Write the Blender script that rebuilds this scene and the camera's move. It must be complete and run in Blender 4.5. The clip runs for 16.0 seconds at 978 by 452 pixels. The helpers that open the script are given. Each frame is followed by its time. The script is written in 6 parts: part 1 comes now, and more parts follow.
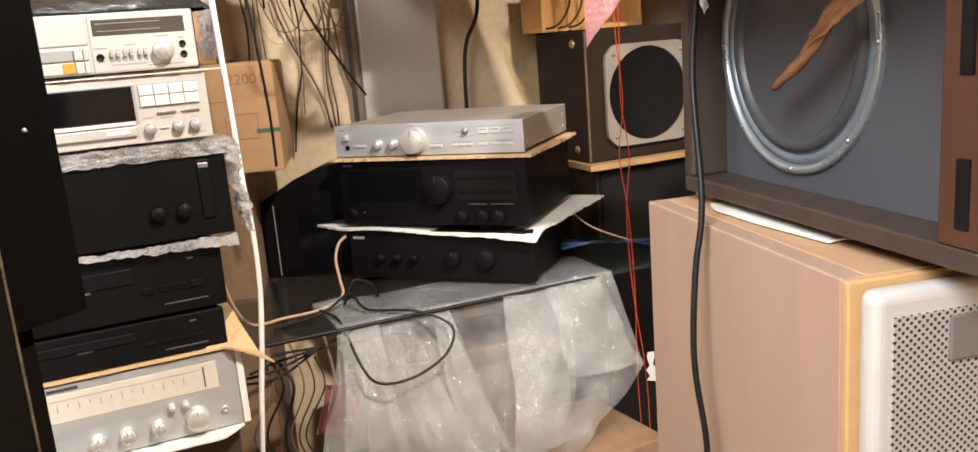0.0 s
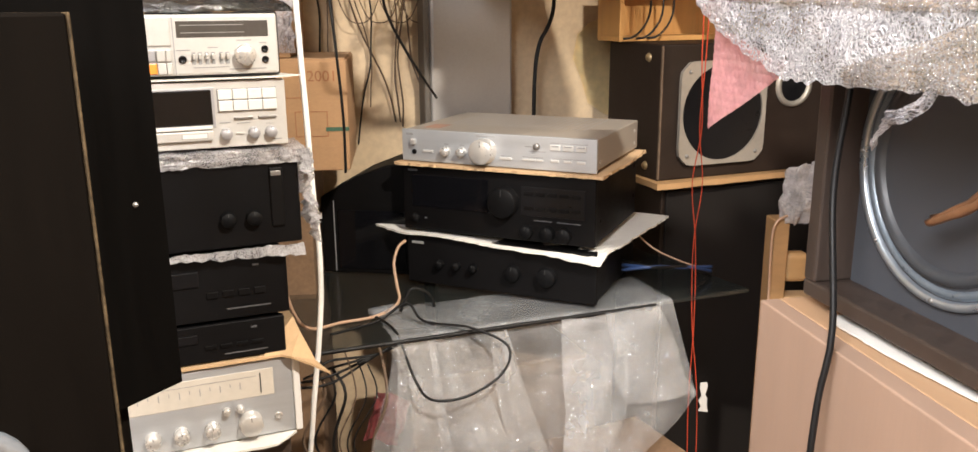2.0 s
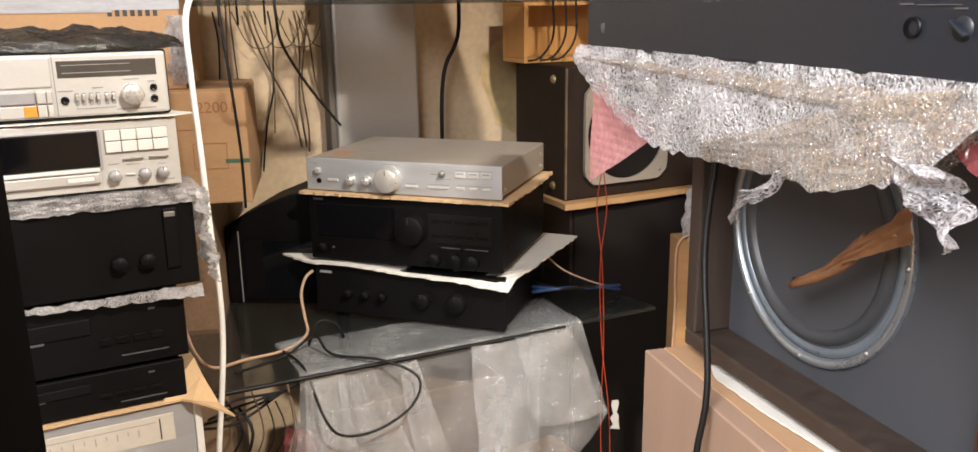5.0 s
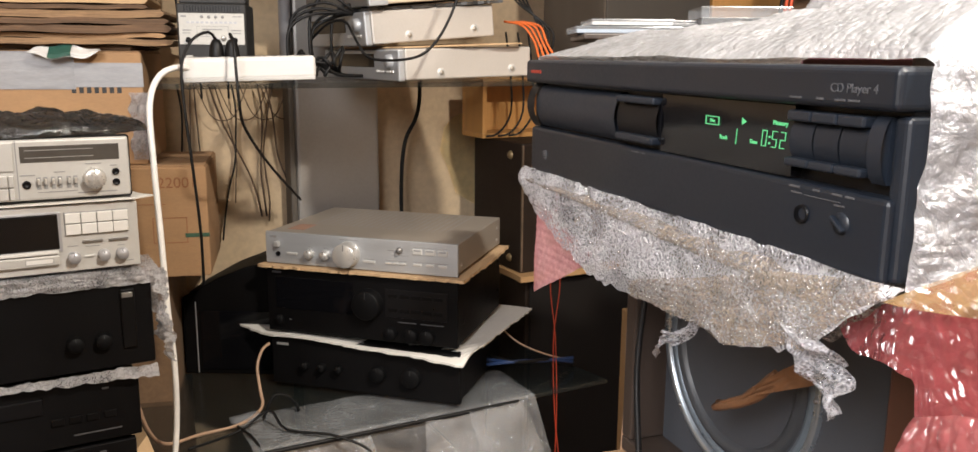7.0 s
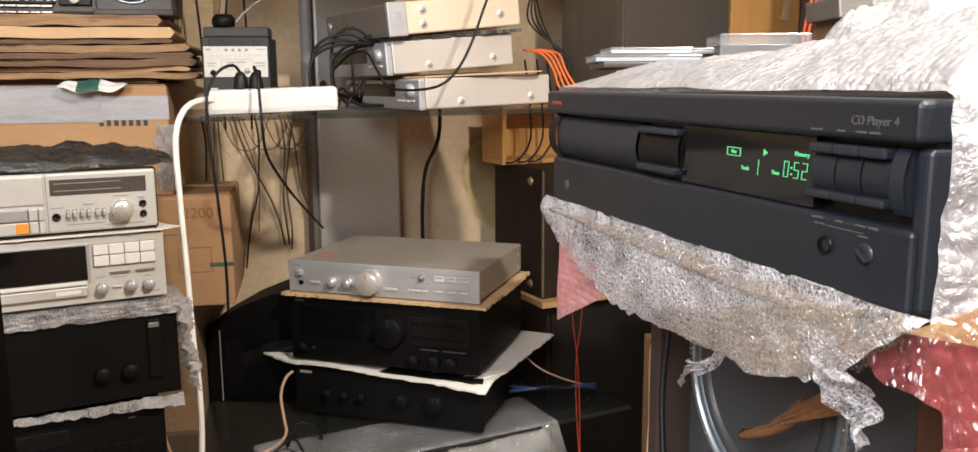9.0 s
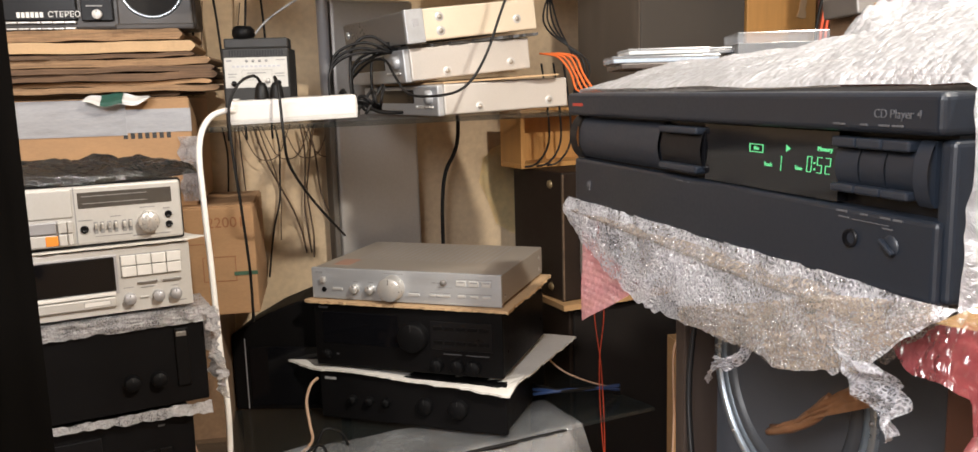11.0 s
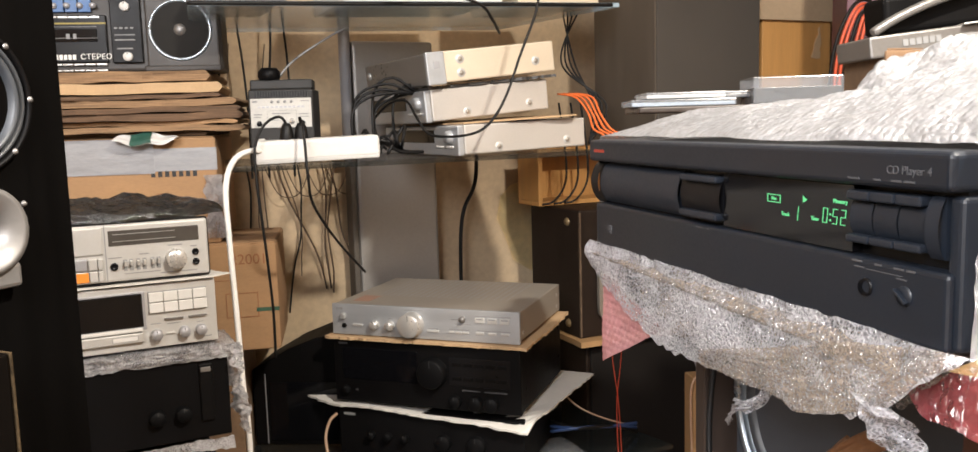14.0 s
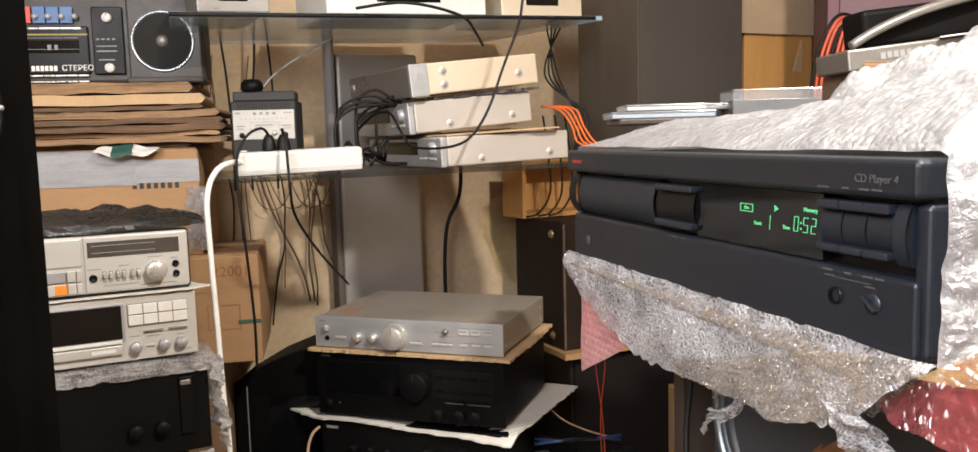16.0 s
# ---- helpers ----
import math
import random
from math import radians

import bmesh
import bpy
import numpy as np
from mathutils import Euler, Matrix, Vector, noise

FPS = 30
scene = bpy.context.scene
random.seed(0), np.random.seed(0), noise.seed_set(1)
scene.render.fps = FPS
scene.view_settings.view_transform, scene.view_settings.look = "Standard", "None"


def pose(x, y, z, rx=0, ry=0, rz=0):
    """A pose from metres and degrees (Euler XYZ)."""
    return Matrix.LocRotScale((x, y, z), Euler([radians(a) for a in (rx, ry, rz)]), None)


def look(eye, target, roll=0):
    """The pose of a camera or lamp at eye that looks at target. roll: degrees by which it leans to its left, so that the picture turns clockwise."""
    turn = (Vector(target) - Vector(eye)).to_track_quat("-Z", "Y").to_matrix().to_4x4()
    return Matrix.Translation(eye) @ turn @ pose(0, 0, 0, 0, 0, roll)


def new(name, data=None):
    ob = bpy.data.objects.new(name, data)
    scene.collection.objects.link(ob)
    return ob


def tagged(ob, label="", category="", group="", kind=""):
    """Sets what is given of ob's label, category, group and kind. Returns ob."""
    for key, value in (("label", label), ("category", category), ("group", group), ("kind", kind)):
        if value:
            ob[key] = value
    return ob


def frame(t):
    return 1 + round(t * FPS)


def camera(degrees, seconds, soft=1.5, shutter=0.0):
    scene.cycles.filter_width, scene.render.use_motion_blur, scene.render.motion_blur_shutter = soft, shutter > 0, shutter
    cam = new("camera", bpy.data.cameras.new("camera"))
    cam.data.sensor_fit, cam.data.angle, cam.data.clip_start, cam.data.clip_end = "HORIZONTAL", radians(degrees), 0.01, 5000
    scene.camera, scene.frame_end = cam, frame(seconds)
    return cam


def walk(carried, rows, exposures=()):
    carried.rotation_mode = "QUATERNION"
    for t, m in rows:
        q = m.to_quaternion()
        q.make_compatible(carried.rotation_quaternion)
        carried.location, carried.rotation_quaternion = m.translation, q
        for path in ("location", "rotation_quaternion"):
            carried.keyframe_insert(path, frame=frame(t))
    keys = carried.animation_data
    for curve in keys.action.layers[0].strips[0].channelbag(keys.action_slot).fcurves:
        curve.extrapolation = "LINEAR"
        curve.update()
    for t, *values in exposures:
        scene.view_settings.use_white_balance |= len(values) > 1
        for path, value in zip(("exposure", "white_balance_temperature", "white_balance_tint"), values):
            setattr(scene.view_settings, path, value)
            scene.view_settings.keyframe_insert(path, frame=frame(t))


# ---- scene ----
cam = camera(59.4, 16.0)

PATH = [
    (0, (0.061, 0.028, 1.193), (-0.147, 1.971, 0.766), -4.6),
    (0.5, (0.024, 0.056, 1.217), (-0.22, 1.981, 0.735), -2.0),
    (1, (-0.009, 0.076, 1.275), (-0.287, 1.994, 0.784), -0.7),
    (1.5, (-0.011, 0.074, 1.289), (-0.3, 1.989, 0.789), -0.3),
    (2, (-0.005, 0.077, 1.288), (-0.289, 1.992, 0.786), -0.4),
    (2.5, (-0.001, 0.076, 1.287), (-0.283, 1.992, 0.785), -0.5),
    (3, (0.0, 0.077, 1.289), (-0.28, 1.992, 0.784), -0.8),
    (3.2, (-0.001, 0.076, 1.288), (-0.278, 1.992, 0.784), -0.8),
    (5.3, (0.034, 0.097, 1.362), (-0.035, 2.034, 0.868), -0.2),
    (5.5, (0.037, 0.084, 1.384), (-0.006, 2.032, 0.93), 0.3),
    (6, (0.048, 0.072, 1.401), (0.033, 2.026, 0.975), 0.6),
    (6.5, (0.045, 0.073, 1.397), (0.027, 2.031, 0.988), 0.6),
    (7, (0.044, 0.068, 1.401), (0.02, 2.03, 1.012), 0.5),
    (7.5, (0.045, 0.069, 1.404), (0.019, 2.035, 1.034), 0.4),
    (8, (0.042, 0.068, 1.406), (0.014, 2.036, 1.053), 0.2),
    (8.5, (0.04, 0.065, 1.405), (-0.003, 2.035, 1.064), 0.0),
    (9, (0.041, 0.062, 1.407), (-0.029, 2.033, 1.074), -0.3),
    (11.5, (0.035, 0.052, 1.406), (-0.081, 2.023, 1.087), -1.8),
    (12, (0.033, 0.049, 1.406), (-0.087, 2.02, 1.092), -1.8),
    (12.5, (0.028, 0.042, 1.412), (-0.101, 2.015, 1.114), -1.6),
    (13, (0.026, 0.034, 1.419), (-0.115, 2.01, 1.143), -1.6),
    (13.5, (0.028, 0.029, 1.422), (-0.121, 2.007, 1.166), -1.6),
    (14, (0.029, 0.031, 1.418), (-0.115, 2.011, 1.176), -1.6),
    (14.5, (0.037, 0.031, 1.42), (-0.105, 2.012, 1.186), -1.6),
    (15, (0.038, 0.03, 1.419), (-0.097, 2.013, 1.197), -1.5),
    (15.5, (0.039, 0.033, 1.415), (-0.084, 2.017, 1.198), -1.5),
    (16, (0.038, 0.032, 1.415), (-0.077, 2.017, 1.203), -1.5),
]
walk(cam, [(t, look(eye, target, roll)) for t, eye, target, roll in PATH],
     exposures=[(0, 0.72), (3.2, 0.68), (5.5, 0.24), (6.2, -0.06), (7.5, -0.06), (9, 0.02), (12.5, 0.05), (16, -0.05)])

# ---------- light ----------
world = bpy.data.worlds.new("world")
scene.world = world
world.use_nodes = True
world.node_tree.nodes["Background"].inputs[0].default_value = (0.9, 0.85, 0.8, 1)
world.node_tree.nodes["Background"].inputs[1].default_value = 0.008


def unseen_lamp(x, y, z, watts, size, colour, aim=None):
    lamp = bpy.data.lights.new("unseen_lamp", "AREA")
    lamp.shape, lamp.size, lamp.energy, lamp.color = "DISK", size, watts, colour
    ob = new("unseen_lamp", lamp)
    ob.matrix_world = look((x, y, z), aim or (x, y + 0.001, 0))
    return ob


# Warm ceiling bulb out of view, placed from the shadows it casts.
unseen_lamp(0.68, 0.27, 2.44, 80, 0.12, (1.0, 0.92, 0.81))
# Added soft fill behind the camera for the fronts; no known lamp.
unseen_lamp(-0.42, -0.55, 2.06, 50, 0.8, (0.97, 0.96, 0.98), (-0.25, 1.6, 1.1))

# ---------- mesh helpers ----------


def box(lo, hi, bevel=0.0, seg=2, bm=None):
    """A box between two corners with bevelled edges, added to bm."""
    tmp = bmesh.new()
    bmesh.ops.create_cube(tmp, size=1.0)
    for v in tmp.verts:
        v.co = Vector([lo[k] + (v.co[k] + 0.5) * (hi[k] - lo[k]) for k in range(3)])
    if bevel > 0:
        bmesh.ops.bevel(tmp, geom=tmp.edges[:], offset=bevel, segments=seg, affect="EDGES", profile=0.5)
    return join(bm, tmp)


def join(bm, tmp):
    if bm is None:
        return tmp
    me = bpy.data.meshes.new("tmp")
    tmp.to_mesh(me)
    tmp.free()
    bm.from_mesh(me)
    bpy.data.meshes.remove(me)
    return bm


def lathe(profile, m=Matrix(), seg=32, bm=None):
    """Turns (radius, height) pairs round local z, then moves by m."""
    tmp = bmesh.new()
    rings = []
    for r, h in profile:
        if r < 1e-6:
            rings.append([tmp.verts.new(m @ Vector((0, 0, h)))])
        else:
            rings.append([tmp.verts.new(m @ Vector((r * math.cos(2 * math.pi * k / seg), r * math.sin(2 * math.pi * k / seg), h))) for k in range(seg)])
    for a, b in zip(rings, rings[1:]):
        for k in range(seg):
            q = [a[k % len(a)], a[(k + 1) % len(a)], b[(k + 1) % len(b)], b[k % len(b)]]
            q = list(dict.fromkeys(q))
            if len(q) > 2:
                tmp.faces.new(q)
    bmesh.ops.recalc_face_normals(tmp, faces=tmp.faces[:])
    for f in tmp.faces:
        f.smooth = True
    return join(bm, tmp)


def front(x, z, y=0.0):
    """Local z of a turned piece points out of a unit's front, at x, z."""
    return Matrix.Translation((x, y, z)) @ Matrix.Rotation(radians(90), 4, "X")


def sheet(nu, nv, fn, smooth=True):
    """A grid of nu x nv quads with corners at fn(u, v), u and v from 0 to 1."""
    bm = bmesh.new()
    rows = [[bm.verts.new(fn(i / nu, j / nv)) for j in range(nv + 1)] for i in range(nu + 1)]
    for i in range(nu):
        for j in range(nv):
            f = bm.faces.new((rows[i][j], rows[i + 1][j], rows[i + 1][j + 1], rows[i][j + 1]))
            f.smooth = smooth
    return bm


def slab(outline, z0, z1, bevel=0.0):
    """A flat plate with an outline of (x, y) points."""
    bm = bmesh.new()
    f = bm.faces.new([bm.verts.new((x, y, z0)) for x, y in outline])
    up = bmesh.ops.extrude_face_region(bm, geom=[f])["geom"]
    for v in up:
        if isinstance(v, bmesh.types.BMVert):
            v.co.z = z1
    bmesh.ops.recalc_face_normals(bm, faces=bm.faces[:])
    if bevel:
        bmesh.ops.bevel(bm, geom=bm.edges[:], offset=bevel, segments=2, affect="EDGES", profile=0.5)
    return bm


def tube(points, r, seg=8, bm=None):
    """A round cable along a smooth line through points."""
    pts = [Vector(p) for p in points]
    line = []
    for k in range(len(pts) - 1):
        p0, p1, p2, p3 = pts[max(k - 1, 0)], pts[k], pts[k + 1], pts[min(k + 2, len(pts) - 1)]
        n = max(3, min(14, int((p2 - p1).length / 0.012)))
        for s in range(n):
            t = s / n
            line.append(0.5 * (2 * p1 + (p2 - p0) * t + (2 * p0 - 5 * p1 + 4 * p2 - p3) * t * t + (3 * p1 - p0 - 3 * p2 + p3) * t ** 3))
    line.append(pts[-1])
    tmp = bmesh.new()
    rings, side = [], Vector((0.3, 0.9, 0.2)).normalized()
    for k, p in enumerate(line):
        way = (line[min(k + 1, len(line) - 1)] - line[max(k - 1, 0)]).normalized()
        side = (side - way * side.dot(way)).normalized()
        up = way.cross(side)
        rings.append([tmp.verts.new(p + r * (math.cos(a) * side + math.sin(a) * up)) for a in [2 * math.pi * i / seg for i in range(seg)]])
    for a, b in zip(rings, rings[1:]):
        for k in range(seg):
            f = tmp.faces.new((a[k], a[(k + 1) % seg], b[(k + 1) % seg], b[k]))
            f.smooth = True
    tmp.faces.new(rings[0]), tmp.faces.new(rings[-1])
    bmesh.ops.recalc_face_normals(tmp, faces=tmp.faces[:])
    return join(bm, tmp)


def part(name, bm, material, parent=None, label=""):
    me = bpy.data.meshes.new(name)
    bm.to_mesh(me)
    bm.free()
    me.materials.append(material)
    ob = new(name, me)
    if parent:
        ob.parent = parent
    if label:
        tagged(ob, label)
    return ob


def thing(name, m, label, category, group="", kind=""):
    ob = new(name)
    ob.empty_display_size = 0.05
    ob.matrix_world = m
    return tagged(ob, label, category, group, kind)


def solo(name, bm, material, label, category, m=Matrix(), group="", kind=""):
    ob = part(name, bm, material)
    ob.matrix_world = m
    return tagged(ob, label, category, group, kind)


def writing(text, size, m, material, parent, name="lettering", depth=0.0003):
    cu = bpy.data.curves.new("text", "FONT")
    cu.body, cu.size, cu.extrude, cu.align_x, cu.align_y = text, size, depth, "CENTER", "CENTER"
    ob = bpy.data.objects.new("text", cu)
    scene.collection.objects.link(ob)
    bpy.context.view_layer.update()
    me = bpy.data.meshes.new_from_object(ob.evaluated_get(bpy.context.evaluated_depsgraph_get()))
    bpy.data.objects.remove(ob)
    me.materials.clear()
    me.materials.append(material)
    out = new(name, me)
    out.parent = parent
    out.matrix_local = m
    return out


def bars(spots, y, material, parent, name="printed_mark"):
    """Small flat bars (x0, x1, z0, z1) that stand for print that cannot be read."""
    for x0, x1, z0, z1 in spots:
        part(name, box((x0, y - 0.0004, z0), (x1, y + 0.0004, z1)), material, parent)


# ---------- materials ----------


def nodes_of(name):
    m = bpy.data.materials.new(name)
    m.use_nodes = True
    return m, m.node_tree.nodes, m.node_tree.links, m.node_tree.nodes["Principled BSDF"]


def surf(name, colour, rough=0.5, metal=0.0, var=0.25, scale=6.0, fine=90.0, bump=0.15, stretch=(1, 1, 1), spec=0.5, dist=0.001, second=None, rvar=0.15):
    """A surface with blotches and grain in colour, gloss and relief."""
    m, n, l, p = nodes_of(name)
    co = n.new("ShaderNodeTexCoord")
    mp = n.new("ShaderNodeMapping")
    mp.inputs["Scale"].default_value = stretch
    l.new(co.outputs["Object"], mp.inputs["Vector"])
    info = n.new("ShaderNodeObjectInfo")
    add = n.new("ShaderNodeVectorMath")
    l.new(mp.outputs[0], add.inputs[0])
    l.new(info.outputs["Random"], add.inputs[1])
    big, small = n.new("ShaderNodeTexNoise"), n.new("ShaderNodeTexNoise")
    big.inputs["Scale"].default_value, big.inputs["Detail"].default_value, big.inputs["Roughness"].default_value = scale, 5, 0.6
    small.inputs["Scale"].default_value, small.inputs["Detail"].default_value = fine, 3
    l.new(add.outputs[0], big.inputs["Vector"])
    l.new(add.outputs[0], small.inputs["Vector"])
    mix = n.new("ShaderNodeMath")
    mix.operation = "MULTIPLY_ADD"
    l.new(small.outputs["Fac"], mix.inputs[0])
    mix.inputs[1].default_value = 0.45
    l.new(big.outputs["Fac"], mix.inputs[2])
    ramp = n.new("ShaderNodeValToRGB")
    ramp.color_ramp.elements[0].position, ramp.color_ramp.elements[1].position = 0.42, 1.02
    dark = [c * (1 - var) for c in colour]
    light = second or [min(1, c * (1 + var * 0.8)) for c in colour]
    ramp.color_ramp.elements[0].color = (*dark, 1)
    ramp.color_ramp.elements[1].color = (*light, 1)
    l.new(mix.outputs[0], ramp.inputs[0])
    l.new(ramp.outputs[0], p.inputs["Base Color"])
    rr = n.new("ShaderNodeMapRange")
    rr.inputs["From Min"].default_value, rr.inputs["From Max"].default_value = 0.35, 1.0
    rr.inputs["To Min"].default_value, rr.inputs["To Max"].default_value = max(0.03, rough - rvar), min(1, rough + rvar)
    l.new(mix.outputs[0], rr.inputs["Value"])
    l.new(rr.outputs[0], p.inputs["Roughness"])
    p.inputs["Metallic"].default_value = metal
    p.inputs["Specular IOR Level"].default_value = spec
    if bump:
        b = n.new("ShaderNodeBump")
        b.inputs["Strength"].default_value, b.inputs["Distance"].default_value = bump, dist
        l.new(mix.outputs[0], b.inputs["Height"])
        l.new(b.outputs[0], p.inputs["Normal"])
    return m


def glow(name, colour, strength):
    m, n, l, p = nodes_of(name)
    p.inputs["Base Color"].default_value = (0, 0, 0, 1)
    p.inputs["Emission Color"].default_value = (*colour, 1)
    p.inputs["Emission Strength"].default_value = strength
    return m


def film(name, colour, clear, rough=0.12, pitch=0.0085, crease=18.0, bump=0.8, relief=0.004, uneven=0.2, sparkle=0.2, crinkle=150.0, mottle=110.0, gloss=0.17, slope=1.8, strand=0.0):
    """Thin plastic wrap: part see-through, part milky, with round bubbles and creases."""
    m, n, l, p = nodes_of(name)
    co = n.new("ShaderNodeTexCoord")
    vor = n.new("ShaderNodeTexVoronoi")
    vor.inputs["Scale"].default_value, vor.inputs["Randomness"].default_value = 1 / pitch, 0.55
    nz = n.new("ShaderNodeTexNoise")
    nz.inputs["Scale"].default_value, nz.inputs["Detail"].default_value, nz.inputs["Distortion"].default_value = crease, 7, 1.2
    l.new(co.outputs["Object"], vor.inputs["Vector"])
    l.new(co.outputs["Object"], nz.inputs["Vector"])
    hi = n.new("ShaderNodeMath")
    hi.operation = "MULTIPLY_ADD"
    l.new(nz.outputs["Fac"], hi.inputs[0])
    hi.inputs[1].default_value = 2.2
    inv = n.new("ShaderNodeMath")
    inv.operation = "MULTIPLY"
    l.new(vor.outputs["Distance"], inv.inputs[0])
    inv.inputs[1].default_value = -0.9
    l.new(inv.outputs[0], hi.inputs[2])
    b = n.new("ShaderNodeBump")
    b.inputs["Strength"].default_value, b.inputs["Distance"].default_value = bump, relief
    l.new(hi.outputs[0], b.inputs["Height"])
    l.new(b.outputs[0], p.inputs["Normal"])
    p.inputs["Base Color"].default_value = (*colour, 1)
    p.inputs["Roughness"].default_value = rough
    p.inputs["Specular IOR Level"].default_value = 0.8
    through_ = n.new("ShaderNodeBsdfTranslucent")
    through_.inputs["Color"].default_value = (*colour, 1)
    both, shown, empty = n.new("ShaderNodeMixShader"), n.new("ShaderNodeMixShader"), n.new("ShaderNodeBsdfTransparent")
    both.inputs[0].default_value = 0.4 if clear > 0 else 0.0
    l.new(p.outputs[0], both.inputs[1])
    l.new(through_.outputs[0], both.inputs[2])
    thick = n.new("ShaderNodeTexNoise")
    thick.inputs["Scale"].default_value, thick.inputs["Detail"].default_value = mottle, 4
    l.new(co.outputs["Object"], thick.inputs["Vector"])
    al = n.new("ShaderNodeMapRange")
    al.inputs["From Min"].default_value, al.inputs["From Max"].default_value = 0.32, 0.68
    al.inputs["To Min"].default_value, al.inputs["To Max"].default_value = max(0.08, 1 - clear - uneven), min(1, 1 - clear + uneven)
    l.new(thick.outputs["Fac"], al.inputs["Value"])
    l.new(empty.outputs[0], shown.inputs[1])
    shiny, glint = n.new("ShaderNodeBsdfGlossy"), n.new("ShaderNodeMixShader")
    shiny.inputs["Roughness"].default_value = gloss
    fine, b2 = n.new("ShaderNodeTexVoronoi"), n.new("ShaderNodeBump")
    fine.feature = "DISTANCE_TO_EDGE"
    fine.inputs["Scale"].default_value = crinkle
    bent = n.new("ShaderNodeVectorMath")
    bent.operation = "MULTIPLY_ADD"
    bent.inputs[1].default_value = (0.02, 0.02, 0.02)
    l.new(nz.outputs["Color"], bent.inputs[0])
    l.new(co.outputs["Object"], bent.inputs[2])
    l.new(bent.outputs[0], fine.inputs["Vector"])
    b2.inputs["Strength"].default_value, b2.inputs["Distance"].default_value = 1.0, slope / crinkle
    l.new(fine.outputs["Distance"], b2.inputs["Height"])
    l.new(b.outputs[0], b2.inputs["Normal"])
    l.new(b2.outputs[0], shiny.inputs["Normal"])
    glint.inputs[0].default_value = sparkle
    l.new(both.outputs[0], glint.inputs[1])
    l.new(shiny.outputs[0], glint.inputs[2])
    l.new(glint.outputs[0], shown.inputs[2])
    if strand:
        # creases are milky, the film between them clear
        lines, both_ = n.new("ShaderNodeMapRange"), n.new("ShaderNodeMath")
        lines.inputs["From Min"].default_value, lines.inputs["From Max"].default_value = 0.02, 0.24
        lines.inputs["To Min"].default_value, lines.inputs["To Max"].default_value = strand, -0.6 * strand
        l.new(fine.outputs["Distance"], lines.inputs["Value"])
        both_.use_clamp = True
        l.new(lines.outputs[0], both_.inputs[0])
        l.new(al.outputs[0], both_.inputs[1])
        l.new(both_.outputs[0], shown.inputs[0])
        l.new(b2.outputs[0], p.inputs["Normal"])
        l.new(b2.outputs[0], through_.inputs["Normal"])
    else:
        l.new(al.outputs[0], shown.inputs[0])
    l.new(shown.outputs[0], n["Material Output"].inputs["Surface"])
    return m


def glass(name, colour, rough=0.02, clear=0.8):
    m, n, l, p = nodes_of(name)
    p.inputs["Base Color"].default_value = (*colour, 1)
    p.inputs["Roughness"].default_value = rough
    p.inputs["Alpha"].default_value = 1 - clear
    p.inputs["Specular IOR Level"].default_value = 0.9
    nz = n.new("ShaderNodeTexNoise")
    nz.inputs["Scale"].default_value, nz.inputs["Detail"].default_value = 30, 6
    mr = n.new("ShaderNodeMapRange")
    mr.inputs["To Min"].default_value, mr.inputs["To Max"].default_value = rough, rough + 0.25
    l.new(nz.outputs["Fac"], mr.inputs["Value"])
    l.new(mr.outputs[0], p.inputs["Roughness"])
    return m


ALU = surf("brushed_aluminium", (0.44, 0.455, 0.475), 0.40, 0.5, 0.10, 5, 160, 0.08, (1, 14, 14), dist=0.0004)
ALU_TOP = surf("painted_silver_sheet", (0.37, 0.33, 0.285), 0.45, 0.35, 0.14, 5, 300, 0.06)
ALU_SIDE = surf("silver_painted_case", (0.50, 0.47, 0.435), 0.42, 0.3, 0.10, 5, 300, 0.05)
CHAMP = surf("champagne_sheet", (0.66, 0.575, 0.45), 0.42, 0.35, 0.08, 5, 260, 0.05)
SILVER = surf("silver_plastic", (0.50, 0.49, 0.47), 0.42, 0.25, 0.08, 6, 200, 0.05)
DARKSIL = surf("grey_metal_front", (0.22, 0.21, 0.20), 0.35, 0.5, 0.12, 5, 160, 0.05)
KNOB = surf("turned_aluminium", (0.58, 0.57, 0.55), 0.28, 0.55, 0.08, 8, 200, 0.04)
BLACKM = surf("black_lacquered_metal", (0.0036, 0.0033, 0.0035), 0.5, 0.0, 0.4, 6, 220, 0.08, spec=0.12)
BLACKF = surf("black_front_panel", (0.0036, 0.0034, 0.0038), 0.5, 0.0, 0.3, 6, 220, 0.05, spec=0.12)
PLAYER = surf("charcoal_front_panel", (0.0078, 0.0112, 0.0174), 0.38, 0.0, 0.2, 4, 320, 0.04, spec=0.5)
PLAYKEY = surf("charcoal_key", (0.0115, 0.0155, 0.023), 0.38, 0.0, 0.15, 6, 320, 0.03)
DEEP = surf("deep_black_plastic", (0.005, 0.005, 0.006), 0.35, 0.0, 0.3, 6, 150, 0.03, spec=0.2)
WINDOW = surf("smoked_window", (0.004, 0.004, 0.005), 0.08, 0.0, 0.3, 6, 60, 0.0, rvar=0.04, spec=0.3)
SMOKE = surf("grey_meter_window", (0.06, 0.055, 0.05), 0.15, 0.0, 0.3, 12, 60, 0.0, rvar=0.06)
CARD = surf("cardboard", (0.38, 0.225, 0.115), 0.85, 0.0, 0.18, 5, 140, 0.25, (1, 1, 2.5))
